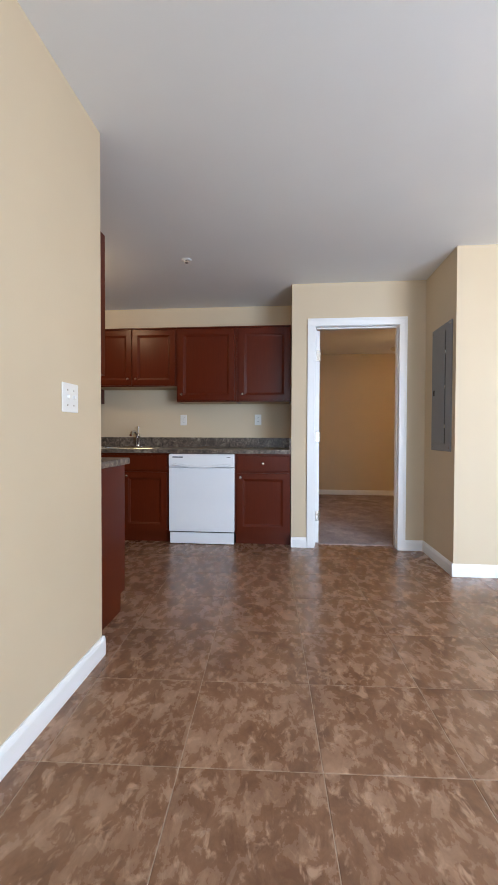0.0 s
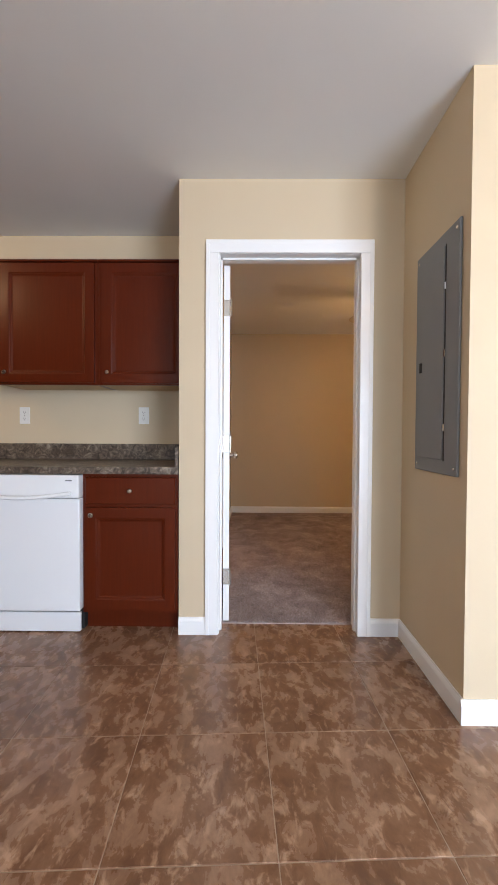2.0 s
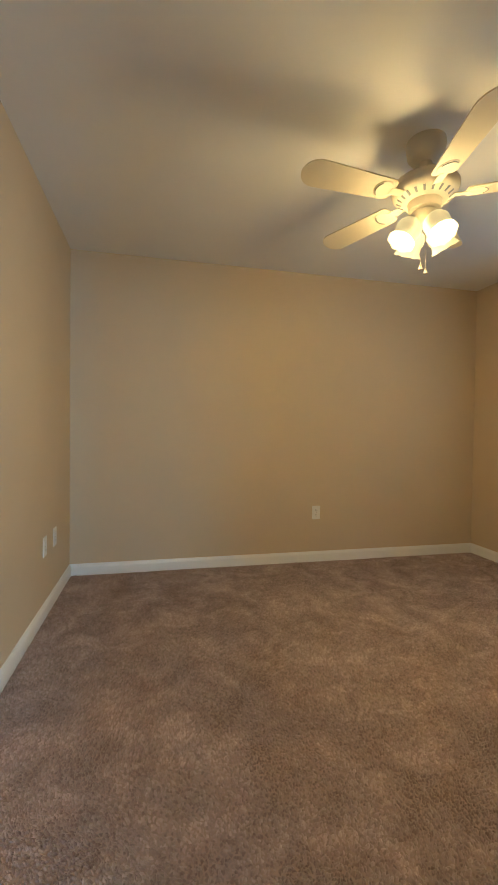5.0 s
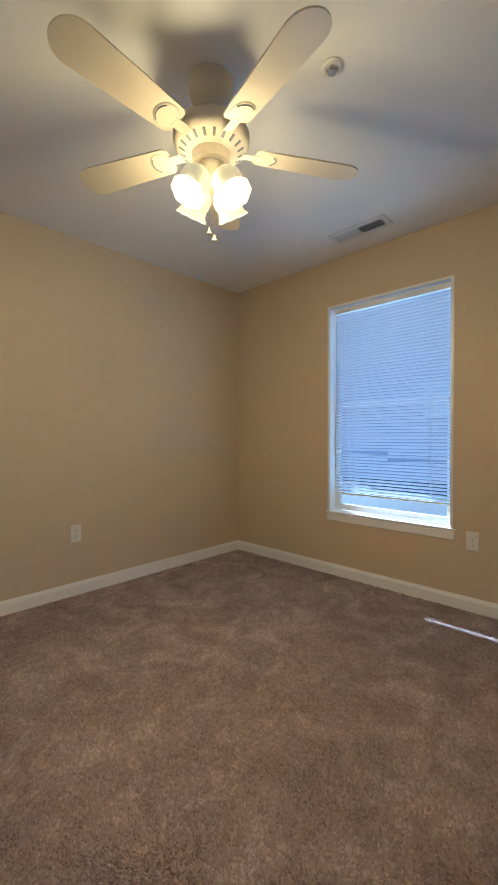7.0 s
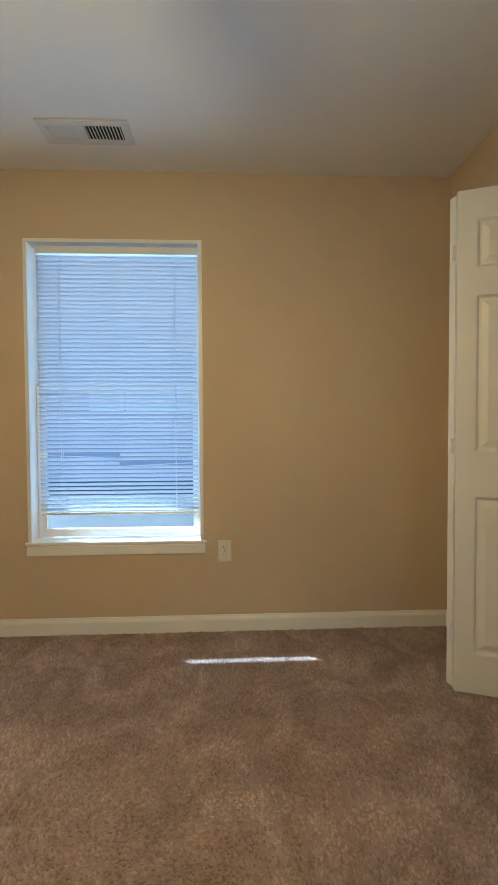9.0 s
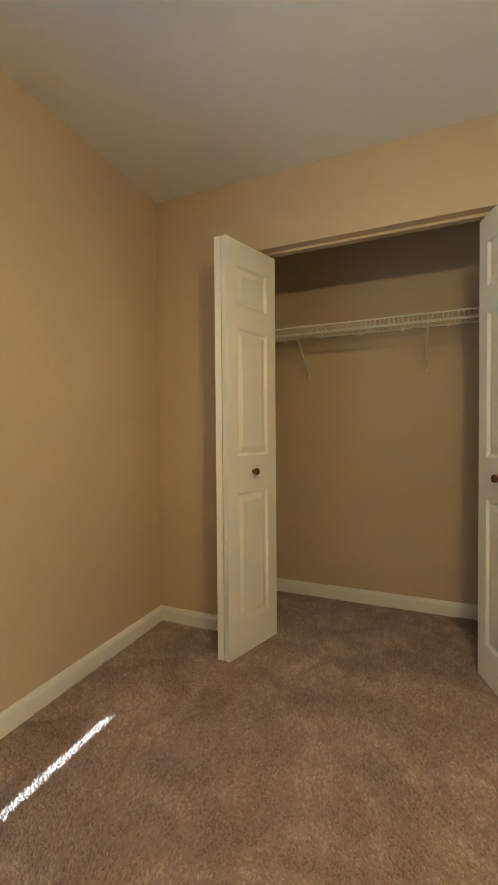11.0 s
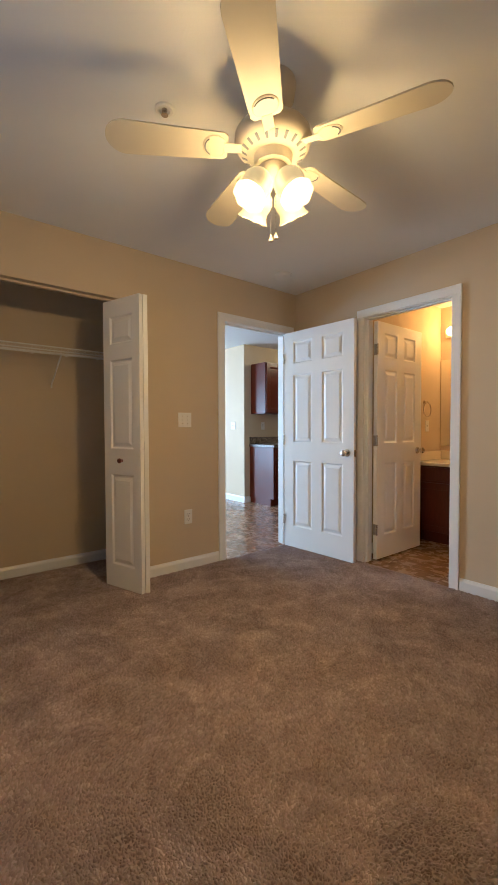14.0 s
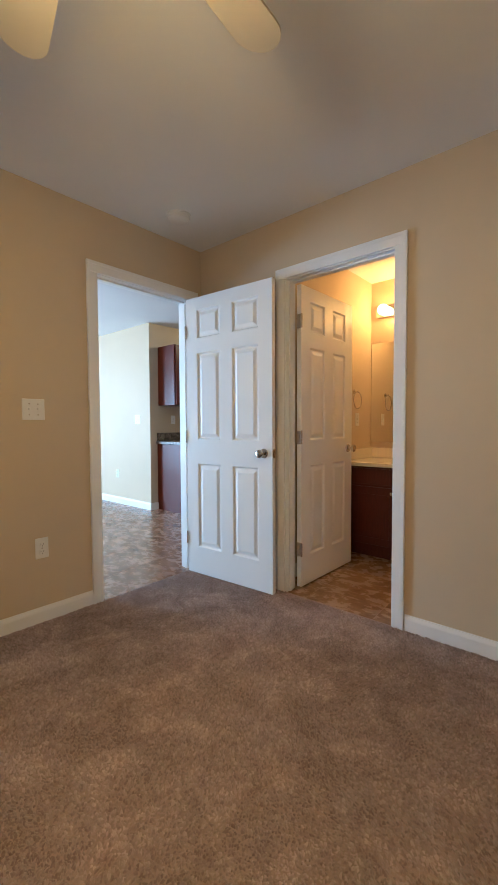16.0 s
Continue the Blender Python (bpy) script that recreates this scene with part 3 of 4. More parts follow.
def slat_mesh(length, tilt):
    bm = bmesh.new()
    rows = []
    for e in (-length / 2, length / 2):
        row = []
        for k in range(5):
            a = (k - 2) / 2
            d, hgt = a * 0.0125, 0.0034 * (1 - a * a)
            row.append(bm.verts.new((d * math.cos(tilt) - hgt * math.sin(tilt), e, d * math.sin(tilt) + hgt * math.cos(tilt))))
        rows.append(row)
    for k in range(4):
        bm.faces.new((rows[0][k], rows[0][k + 1], rows[1][k + 1], rows[1][k]))
    return data("slat", bm, SLAT, True)


TILT = radians(-45)
sm = slat_mesh(BY1 - BY0 - 0.004, TILT)
half = slat_mesh((BY1 - BY0) / 2 - 0.004, TILT)
loose = slat_mesh((BY1 - BY0) / 2 - 0.004, radians(-12))
z, top = 0.668, WZ1 - 0.075
count = int((top - z) / 0.0226)
for k in range(count + 1):
    zz = z + k * 0.0226
    if k in (11, 13):
        e = -1 if k == 11 else 1
        ob = new("slat", half)
        ob.parent = blind
        ob.matrix_basis = pose(BX, (BY0 + BY1) / 2 - e * (BY1 - BY0) / 4, zz)
        ob = new("slat", loose)
        ob.parent = blind
        ob.matrix_basis = pose(BX, (BY0 + BY1) / 2 + e * (BY1 - BY0) / 4, zz - 0.010, e * 2.3, 0, 0)
        tagged(ob, "broken slat tipped open")
        continue
    ob = new("slat", sm)
    ob.parent = blind
    ob.matrix_basis = pose(BX, (BY0 + BY1) / 2, zz)
for y in (BY0 + 0.12, BY1 - 0.12):
    part("ladder_cord", tube(tube(bmesh.new(), ((BX - 0.014, y, 0.645), (BX - 0.014, y, WZ1 - 0.05)), 0.0012, 5), ((BX + 0.014, y, 0.645), (BX + 0.014, y, WZ1 - 0.05)), 0.0012, 5), CORD, blind)

# unseen slab, added so the sun reaches only the gap below the blind
structure("overhang", boxes((XR + 0.145, XR + 1.15, -2, 8, 2.62, 2.78)), TRIM, "white slab overhang added unseen to keep sun off the blind", "overhang")

# house across the yard
house = thing("house", "pale neighbouring house with white-trimmed windows", "house")
part("wall", boxes((15, 23, -6, 12, -0.5, 5.2)), BRICKOUT, house)
bm = bmesh.new()
rv = [bm.verts.new(p) for p in ((14.6, -6.4, 5.2), (23.4, -6.4, 5.2), (23.4, 12.4, 5.2), (14.6, 12.4, 5.2), (19, -6.4, 7.6), (19, 12.4, 7.6))]
for f in ((0, 1, 4), (1, 2, 5, 4), (2, 3, 5), (3, 0, 4, 5), (0, 3, 2, 1)):
    bm.faces.new([rv[k] for k in f])
part("roof", bm, GREY_STEEL, house)
for y0, y1 in ((2.3, 4.8), (4.9, 6.0)):
    w = part("window", boxes((14.93, 14.99, y0, y1, 1.75, 1.85), (14.93, 14.99, y0, y1, 2.77, 2.87), (14.93, 14.99, y0, y0 + 0.1, 1.85, 2.77), (14.93, 14.99, y1 - 0.1, y1, 1.85, 2.77)), TRIM, house)
    part("pane", boxes((14.95, 14.995, y0 + 0.1, y1 - 0.1, 1.85, 2.77)), OUTGLASS, w)

# ---- wall plates ----


def outlet(m, label, group="outlets"):
    """A duplex outlet on the plane y = 0, facing -y."""
    d = thing("wall_outlet", label, "outlet", m, group)
    part("cover_plate", box(bmesh.new(), -0.036, 0.036, -0.006, 0, -0.058, 0.058, 0.003, 2), PLASTIC, d)
    for z in (-0.021, 0.021):
        s = part("socket", box(bmesh.new(), -0.017, 0.017, -0.0085, -0.006, z - 0.014, z + 0.014, 0.002), PLASTIC, d)
        # dark blocks on the face paint the shade of the slot holes
        part("slots", boxes((-0.008, -0.006, -0.0092, -0.0084, z - 0.002, z + 0.007), (0.006, 0.008, -0.0092, -0.0084, z - 0.002, z + 0.006), (-0.002, 0.002, -0.0092, -0.0084, z - 0.010, z - 0.006)), DARK, s)
    part("screw", lathe(bmesh.new(), ((0, -0.0075), (0.003, -0.0072), (0.0035, -0.006)), 8, Matrix.Rotation(radians(90), 4, "X") @ Matrix.Scale(-1, 4, (0, 0, 1))), NICKEL, d)
    return d


def switches(m, gangs, label):
    d = thing("light_switch", label, "switch", m, "light switches")
    w = 0.023 + 0.0235 * (gangs - 1) + 0.013
    part("cover_plate", box(bmesh.new(), -w, w, -0.006, 0, -0.058, 0.058, 0.003, 2), PLASTIC, d)
    for k in range(gangs):
        x = (k - (gangs - 1) / 2) * 0.046
        s = part("toggle", box(bmesh.new(), x - 0.005, x + 0.005, -0.016, -0.006, -0.004, 0.010, 0.002), PLASTIC, d)
        part("toggle_slot", boxes((x - 0.0065, x + 0.0065, -0.0066, -0.0058, -0.013, 0.013)), PLASTIC, d)
        for z in (-0.03, 0.03):
            part("screw", lathe(bmesh.new(), ((0, 0.0075), (0.003, 0.0072), (0.0035, 0.006)), 8, Matrix.Translation((x, 0, z)) @ Matrix.Rotation(radians(90), 4, "X")), NICKEL, d)
    return d


outlet(pose(1.86, YF, 0.427), "white duplex outlet low on the beige wall")
outlet(pose(XR, 1.344, 0.442, 0, 0, -90), "white duplex outlet beside the window")
outlet(pose(1.122, YN, 0.429, 0, 0, 180), "white duplex outlet beside the bedroom door")
outlet(pose(XL, 2.92, 0.42, 0, 0, 90), "white duplex outlet on the beige wall")
outlet(pose(XL, 2.68, 0.42, 0, 0, 90), "white cable outlet on the beige wall")
switches(pose(1.147, YN, 1.206, 0, 0, 180), 2, "white double light switch beside the bedroom door")
switches(pose(-1.115, -2.26, 1.195, 0, 0, 90), 2, "white double light switch on the living room wall")
outlet(pose(-1.115, -2.78, 0.43, 0, 0, 90), "white duplex outlet on the living room wall")
outlet(pose(-1.39, 0.63, 1.207), "white duplex outlet above the kitchen counter")
outlet(pose(-0.563, 0.63, 1.21), "white duplex outlet above the kitchen counter")
outlet(pose(-2.67, 0.63, 1.207), "white duplex outlet above the kitchen counter")
outlet(pose(-1.49, -1.98, 1.19, 0, 0, 180), "white duplex outlet above the kitchen counter")
switches(pose(-1.37, 0.80, 1.16, 0, 0, 180), 1, "white light switch on the bathroom wall")

# ---- ceiling fan ----
FX, FY = 1.722, 1.80
fan = thing("ceiling_fan", "ivory five-blade ceiling fan with four lit glass shades", "ceiling fan", pose(FX, FY, 0))
part("canopy", lathe(bmesh.new(), ((0, 2.44), (0.085, 2.44), (0.088, 2.425), (0.080, 2.375), (0.062, 2.352), (0.030, 2.343), (0.030, 2.27), (0, 2.27)), 32), IVORY, fan, smooth=True)
motor = part("motor_housing", lathe(bmesh.new(), ((0, 2.275), (0.06, 2.275), (0.105, 2.268), (0.135, 2.256), (0.146, 2.238), (0.147, 2.220), (0.140, 2.200), (0.125, 2.185), (0.095, 2.168), (0.075, 2.165), (0.070, 2.130), (0.045, 2.118), (0, 2.118)), 40), IVORY, fan, smooth=True)
# raised grey strips stand in for the shade inside the motor's vent slots
for k in range(20):
    a = k * 2 * math.pi / 20
    bm = bmesh.new()
    m4 = Matrix.Rotation(a, 4, "Z")
    q0, q1 = (0.101, 2.1695), (0.124, 2.1825)
    vs = [bm.verts.new(m4 @ Vector((rad, sgn * wd, zz))) for (rad, zz), wd in ((q0, 0.0045), (q1, 0.0055)) for sgn in (-1, 1)]
    vs2 = [bm.verts.new(v.co + Vector((0, 0, 0.006))) for v in vs]
    bm.faces.new((vs[0], vs[1], vs[3], vs[2]))
    bm.faces.new((vs2[0], vs2[1], vs2[3], vs2[2]))
    for i2, j2 in ((0, 1), (1, 3), (3, 2), (2, 0)):
        bm.faces.new((vs[i2], vs[j2], vs2[j2], vs2[i2]))
    part("vent_slot_shade", bm, GREY_STEEL, motor)


def blade_outline():
    pts = []
    for k in range(13):
        a = -math.pi / 2 + math.pi * k / 12
        pts.append((0.545 + 0.072 * math.cos(a), 0.070 * math.sin(a)))
    pts += [(0.19, 0.056), (0.175, 0.045), (0.17, 0.0), (0.175, -0.045), (0.19, -0.056)]
    return pts


BLADE_AT = 41
for k in range(5):
    mb = Matrix.Rotation(radians(BLADE_AT + 72 * k), 4, "Z") @ Matrix.Translation((0, 0, 2.19)) @ Matrix.Rotation(radians(11), 4, "X")
    bm = bmesh.new()
    lo = [bm.verts.new((x, y, -0.003)) for x, y in blade_outline()]
    hi = [bm.verts.new((x, y, 0.003)) for x, y in blade_outline()]
    bm.faces.new(lo[::-1])
    bm.faces.new(hi)
    for j in range(len(lo)):
        bm.faces.new((lo[j], lo[(j + 1) % len(lo)], hi[(j + 1) % len(lo)], hi[j]))
    bl = part("blade", bm, IVORY, fan, m=mb)
    br = bmesh.new()
    lathe(br, ((0, -0.0065), (0.042, -0.0065), (0.046, -0.005), (0.046, -0.0031), (0, -0.0031)), 24, Matrix.Translation((0.222, 0, 0)))
    box(br, 0.10, 0.19, -0.020, 0.020, -0.0075, -0.0032, 0.002)
    iron = part("blade_iron", br, IVORY, bl)
    # grey arc drawn on the iron for the shade of its curved slot
    part("iron_slot_shade", tube(bmesh.new(), [(0.218 + 0.04 * math.cos(radians(q)), 0.04 * math.sin(radians(q)), -0.0066) for q in range(-58, 59, 12)], 0.0026, 6), GREY_STEEL, iron)
part("light_hub", lathe(bmesh.new(), ((0, 2.12), (0.058, 2.12), (0.06, 2.105), (0.052, 2.085), (0.03, 2.07), (0.012, 2.062), (0, 2.06)), 28), IVORY, fan, smooth=True)
SHADE_AT = 3
for k in range(4):
    a = radians(SHADE_AT + 90 * k)
    tiltm = Matrix.Rotation(a, 4, "Z") @ Matrix.Translation((0.046, 0, 2.092)) @ Matrix.Rotation(radians(-32), 4, "Y") @ Matrix.Scale(0.94, 4)
    part("lamp_arm", lathe(bmesh.new(), ((0.0, 0.01), (0.014, 0.01), (0.016, -0.02), (0.024, -0.026), (0.026, -0.045), (0.0, -0.045)), 18, tiltm), IVORY, fan, smooth=True)
    bm = bmesh.new()
    seg = 32
    prof = ((0.024, -0.022), (0.030, -0.028), (0.050, -0.043), (0.061, -0.068), (0.059, -0.092), (0.053, -0.110), (0.055, -0.130), (0.067, -0.150))
    prev = None
    for i2, (rad, zz) in enumerate(prof):
        ring = []
        for j in range(seg):
            th = j * 2 * math.pi / seg
            wav = 0.002 * math.cos(8 * th) if i2 >= 6 else 0.0
            ring.append(bm.verts.new(tiltm @ Vector(((rad + wav) * math.cos(th), (rad + wav) * math.sin(th), zz - wav * (0.8 if i2 == 7 else 0)))))
        if prev:
            for j in range(seg):
                bm.faces.new((prev[j], prev[(j + 1) % seg], ring[(j + 1) % seg], ring[j]))
        prev = ring
    sh = part("shade", bm, FROSTED, fan, "lit frosted glass bell shade", True)
    sh.visible_shadow = False
    p = tiltm @ Vector((0, 0, -0.085))
    bulb_light("fan_bulb_light", (FX + p.x, FY + p.y, p.z), 1.2, WARM, 0.03)
    p2 = tiltm @ Vector((0, 0, -0.4))
    spot_light("fan_shade_light", (FX + p.x, FY + p.y, p.z), (FX + p2.x, FY + p2.y, p2.z), 2.8, WARM)
for dx, zb in ((0.012, 1.845), (-0.014, 1.862)):
    bm = bmesh.new()
    for j in range(36):
        zz = 2.065 - j * (2.065 - zb - 0.02) / 36
        lathe(bm, ((0, zz + 0.0022), (0.0019, zz), (0, zz - 0.0022)), 6, Matrix.Translation((dx, 0.0, 0)))
    c = part("pull_chain", bm, NICKEL, fan)
    part("pull", lathe(bmesh.new(), ((0, zb + 0.024), (0.004, zb + 0.022), (0.005, zb + 0.012), (0.011, zb), (0, zb - 0.002)), 14, Matrix.Translation((dx, 0, 0))), IVORY, c, smooth=True)


# ---- ceiling fixtures ----
def sprinkler(x, y):
    s = thing("fire_sprinkler", "white recessed ceiling fire sprinkler head", "sprinkler", pose(x, y, H), "fire sprinklers")
    part("escutcheon", lathe(bmesh.new(), ((0.0, -0.0005), (0.040, -0.0005), (0.040, -0.005), (0.033, -0.010), (0.022, -0.009), (0.020, -0.002)), 28), PLASTIC, s, smooth=True)
    part("sprinkler_head", lathe(bmesh.new(), ((0.0, -0.002), (0.012, -0.002), (0.010, -0.012), (0.005, -0.014), (0.004, -0.021), (0.014, -0.022), (0.014, -0.025), (0, -0.025)), 16), NICKEL, s, smooth=True)


sprinkler(1.985, 1.43)
sprinkler(-1.05, -0.60)
sm_ = thing("smoke_detector", "white round ceiling smoke detector", "smoke detector", pose(0.36, 0.43, H))
part("housing", lathe(bmesh.new(), ((0, 0), (0.072, 0), (0.072, -0.012), (0.066, -0.026), (0.050, -0.034), (0, -0.036)), 32), PLASTIC, sm_, smooth=True)
part("base_ring", lathe(bmesh.new(), ((0.0, -0.0005), (0.078, -0.0005), (0.078, -0.008), (0.07, -0.009)), 32), PLASTIC, sm_, smooth=True)
vent = thing("ceiling_vent", "white rectangular ceiling air register, one half open", "air vent", pose(3.135, 1.95, H))
part("frame", boxes((-0.075, 0.075, -0.20, -0.165, -0.008, -0.0005), (-0.075, 0.075, 0.165, 0.20, -0.008, -0.0005), (-0.075, -0.045, -0.165, 0.165, -0.008, -0.0005), (0.045, 0.075, -0.165, 0.165, -0.008, -0.0005)), VENTGREY, vent)
# dark sheet takes the place of the shaded duct behind the open half
part("backing", boxes((-0.045, 0.045, -0.165, 0.0, -0.0025, -0.0012)), DARK, vent)
part("backing", boxes((-0.045, 0.045, 0.0, 0.165, -0.0035, -0.0012)), VENTGREY, vent)
vd = data("slat", box(bmesh.new(), -0.045, 0.045, -0.0035, 0.0035, -0.001, 0.001), VENTGREY)
for k in range(22):
    ob = new("slat", vd)
    ob.parent = vent
    ob.matrix_basis = pose(0, -0.157 + k * 0.015, -0.006, 40 if k < 11 else -20, 0, 0)

# ---- closet ----
shelf = thing("wire_shelf", "white wire closet shelf with hanging lip and braces", "shelf")
SY0, SY1, SZ = -0.552, -0.25, 1.735
bars = bmesh.new()
for k in range(92):
    x = 1.125 + k * 0.0247
    tube(bars, ((x, SY0, SZ + 0.003), (x, SY1, SZ + 0.003), (x, SY1 + 0.004, SZ - 0.045)), 0.0016, 5)
part("deck_wires", bars, PLASTIC, shelf)
for y, z in ((SY0, SZ), (-0.40, SZ), (SY1, SZ), (SY1 + 0.005, SZ - 0.045)):
    part("rail", tube(bmesh.new(), ((1.105, y, z), (XR - 0.005, y, z)), 0.0046, 8), PLASTIC, shelf)
for x in (2.685, 1.965, 1.25):
    part("brace", tube(bmesh.new(), ((x, SY1 + 0.006, SZ - 0.05), (x, SY1 - 0.01, SZ - 0.055), (x, -0.55, SZ - 0.245), (x, -0.556, SZ - 0.27)), 0.0065, 8), PLASTIC, shelf)
for x in (1.6, 1.85, 2.1, 2.35, 2.6, 2.85):
    part("wall_clip", boxes((x - 0.008, x + 0.008, -0.559, -0.545, SZ - 0.012, SZ + 0.01)), PLASTIC, shelf)

# ---- breaker panel ----
bp = thing("breaker_panel", "grey steel electrical breaker panel set in the wall", "breaker panel")
part("trim_cover", box(bmesh.new(), 0.978, 0.9885, -0.615, -0.205, 0.925, 1.925, 0.003), GREY_STEEL, bp)
pd = part("door", box(bmesh.new(), 0.971, 0.979, -0.498, -0.255, 0.985, 1.865, 0.003), GREY_STEEL, bp)
part("latch", box(bmesh.new(), 0.965, 0.972, -0.292, -0.274, 1.375, 1.42, 0.002), DARK, pd)
part("door_seam", boxes((0.9765, 0.9785, -0.506, -0.499, 0.98, 1.87)), DARK, bp)
for z in (1.12, 1.425, 1.70):
    part("hinge_pin", tube(bmesh.new(), ((0.975, -0.504, z - 0.014), (0.975, -0.504, z + 0.014)), 0.005, 8), CHROME, bp)
for z in (0.955, 1.895):
    for y in (-0.59, -0.23):
        part("screw", lathe(bmesh.new(), ((0, 0.003), (0.005, 0.002), (0.006, 0)), 12, Matrix.Translation((0.978, y, z)) @ Matrix.Rotation(radians(-90), 4, "Y")), NICKEL, bp)


# ---- ceiling lamps of kitchen and dining space ----
def dome_lamp(x, y, watts, color=(1.0, 0.70, 0.38)):
    d = thing("ceiling_lamp", "lit flush ceiling lamp with an opal glass dome", "ceiling lamp", pose(x, y, H), "ceiling lamps")
    part("base", lathe(bmesh.new(), ((0, -0.0005), (0.16, -0.0005), (0.16, -0.022), (0.15, -0.03), (0, -0.03)), 32), PLASTIC, d, smooth=True)
    sh = part("shade", lathe(bmesh.new(), ((0.145, -0.03), (0.142, -0.05), (0.12, -0.085), (0.075, -0.108), (0, -0.115)), 32), GLOBE, d, "lit opal glass dome", True)
    sh.visible_shadow = False
    bulb_light("ceiling_lamp_light", (x, y, H - 0.075), watts, color, 0.06)


dome_lamp(-2.20, -0.78, 5.0)
dome_lamp(1.40, -2.30, 7.0)

# ---- kitchen ----
def cab_knob(parent, x, y, z):
    """A small round knob standing out along -y."""
    return part("knob", lathe(bmesh.new(), ((0, 0), (0.006, 0), (0.005, 0.010), (0.012, 0.015), (0.014, 0.020), (0.010, 0.025), (0, 0.026)), 16, Matrix.Translation((x, y, z)) @ Matrix.Rotation(radians(90), 4, "X")), NICKEL, parent, "satin nickel knob", True)


def cab_door(parent, x0, x1, z0, z1, yf, knob_at, name="door", wood=None, rail=0.055):
    """A framed door with a sunk panel on the front plane yf, facing -y."""
    wood = wood or CHERRY
    w, h = x1 - x0, z1 - z0
    g = part(name, leaf_frame(w, h, 0.019, ((rail, w - rail),), ((rail, h - rail),), x0, z0), wood, parent, m=Matrix.Translation((0, yf - 0.019, 0)))
    bm = bmesh.new()
    panel_shape(bm, x0 + rail, x1 - rail, z0 + rail, z1 - rail, 0, -1, FLAT)
    part("panel", bm, wood, g)
    if knob_at:
        cab_knob(g, knob_at[0], 0.0, knob_at[1])
    return g


def wall_cabinet(x0, x1, z0, z1, doors, label, yb=0.628, dep=0.30):
    c = thing("wall_cabinet", label, "cabinet", group="kitchen cabinets")
    yf = yb - dep
    part("body", boxes((x0 + 0.001, x1 - 0.001, yf, yb, z0, z1)), CHERRY, c)
    part("underside", boxes((x0 + 0.018, x1 - 0.018, yf + 0.02, yb - 0.002, z0 - 0.002, z0 - 0.0005)), UNDER, c, "pale unfinished cabinet underside")
    part("top_rail", box(bmesh.new(), x0 + 0.001, x1 - 0.001, yf - 0.022, yf, z1 - 0.006, z1 + 0.008, 0.003), CHERRY, c)
    for a, q, kx in doors:
        cab_door(c, a, q, z0 + 0.012, z1 - 0.014, yf, (kx, z0 + 0.075))
    return c


T = 2.14
wall_cabinet(-0.76, XK - 0.004, 1.385, T, ((-0.735, -0.225, -0.70),), "cherry-stained wall cabinet with one door")
wall_cabinet(-1.385, -0.76, 1.385, T, ((-1.365, -0.785, -1.33),), "cherry-stained wall cabinet with one door")
wall_cabinet(-2.30, -1.385, 1.545, T, ((-2.285, -1.862, -1.90), (-1.852, -1.40, -1.815)), "short cherry-stained wall cabinet above the sink")
wall_cabinet(-2.90, -2.30, 1.385, T, ((-2.885, -2.32, -2.36),), "cherry-stained wall cabinet with one door")


def base_cabinet(x0, x1, doors, drawers, label, yb=0.628, yf=0.02, m=None):
    c = thing("base_cabinet", label, "cabinet", m, "kitchen cabinets")
    part("body", boxes((x0 + 0.001, x1 - 0.001, yf, yb, 0.105, 0.868)), CHERRY, c)
    part("toe_kick", boxes((x0 + 0.001, x1 - 0.001, yf + 0.06, yf + 0.075, 0.0, 0.105)), CHERRY, c)
    for a, q, kx in doors:
        cab_door(c, a, q, 0.125, 0.685, yf, (kx, 0.645))
    for a, q, kx in drawers:
        g = part("drawer_front", box(bmesh.new(), a, q, yf - 0.019, yf - 0.0005, 0.705, 0.85, 0.004), CHERRY, c)
        if kx is not None:
            cab_knob(g, kx, yf - 0.019, 0.778)
    return c


base_cabinet(-0.735, XK - 0.004, ((-0.715, -0.228, -0.68),), ((-0.715, -0.228, -0.47),), "cherry-stained base cabinet with drawer and door")
base_cabinet(-2.30, -1.375, ((-2.28, -1.845, -1.885), (-1.83, -1.395, -1.79)), ((-2.28, -1.395, None),), "cherry-stained sink base cabinet with two doors")
base_cabinet(-2.92, -2.30, ((-2.90, -2.32, -2.36),), ((-2.90, -2.32, -2.6),), "cherry-stained corner base cabinet")
ct = thing("countertop", "grey-brown stone-look laminate countertop with backsplash", "countertop")
SX0, SX1, SYA, SYB = -2.20, -1.58, 0.09, 0.53
part("top", boxes((-2.98, SX0, -0.012, 0.629, 0.869, 0.907), (SX1, XK - 0.002, -0.012, 0.629, 0.869, 0.907), (SX0, SX1, -0.012, SYA, 0.869, 0.907), (SX0, SX1, SYB, 0.629, 0.869, 0.907)), STONE, ct)
part("backsplash", box(bmesh.new(), -2.98, XK - 0.002, 0.609, 0.628, 0.907, 1.015, 0.003), STONE, ct)
part("side_splash", box(bmesh.new(), XK - 0.021, XK - 0.002, -0.01, 0.608, 0.907, 1.015, 0.003), STONE, ct)
sink = thing("kitchen_sink", "stainless steel drop-in kitchen sink", "sink")
bm = bmesh.new()
prev = None
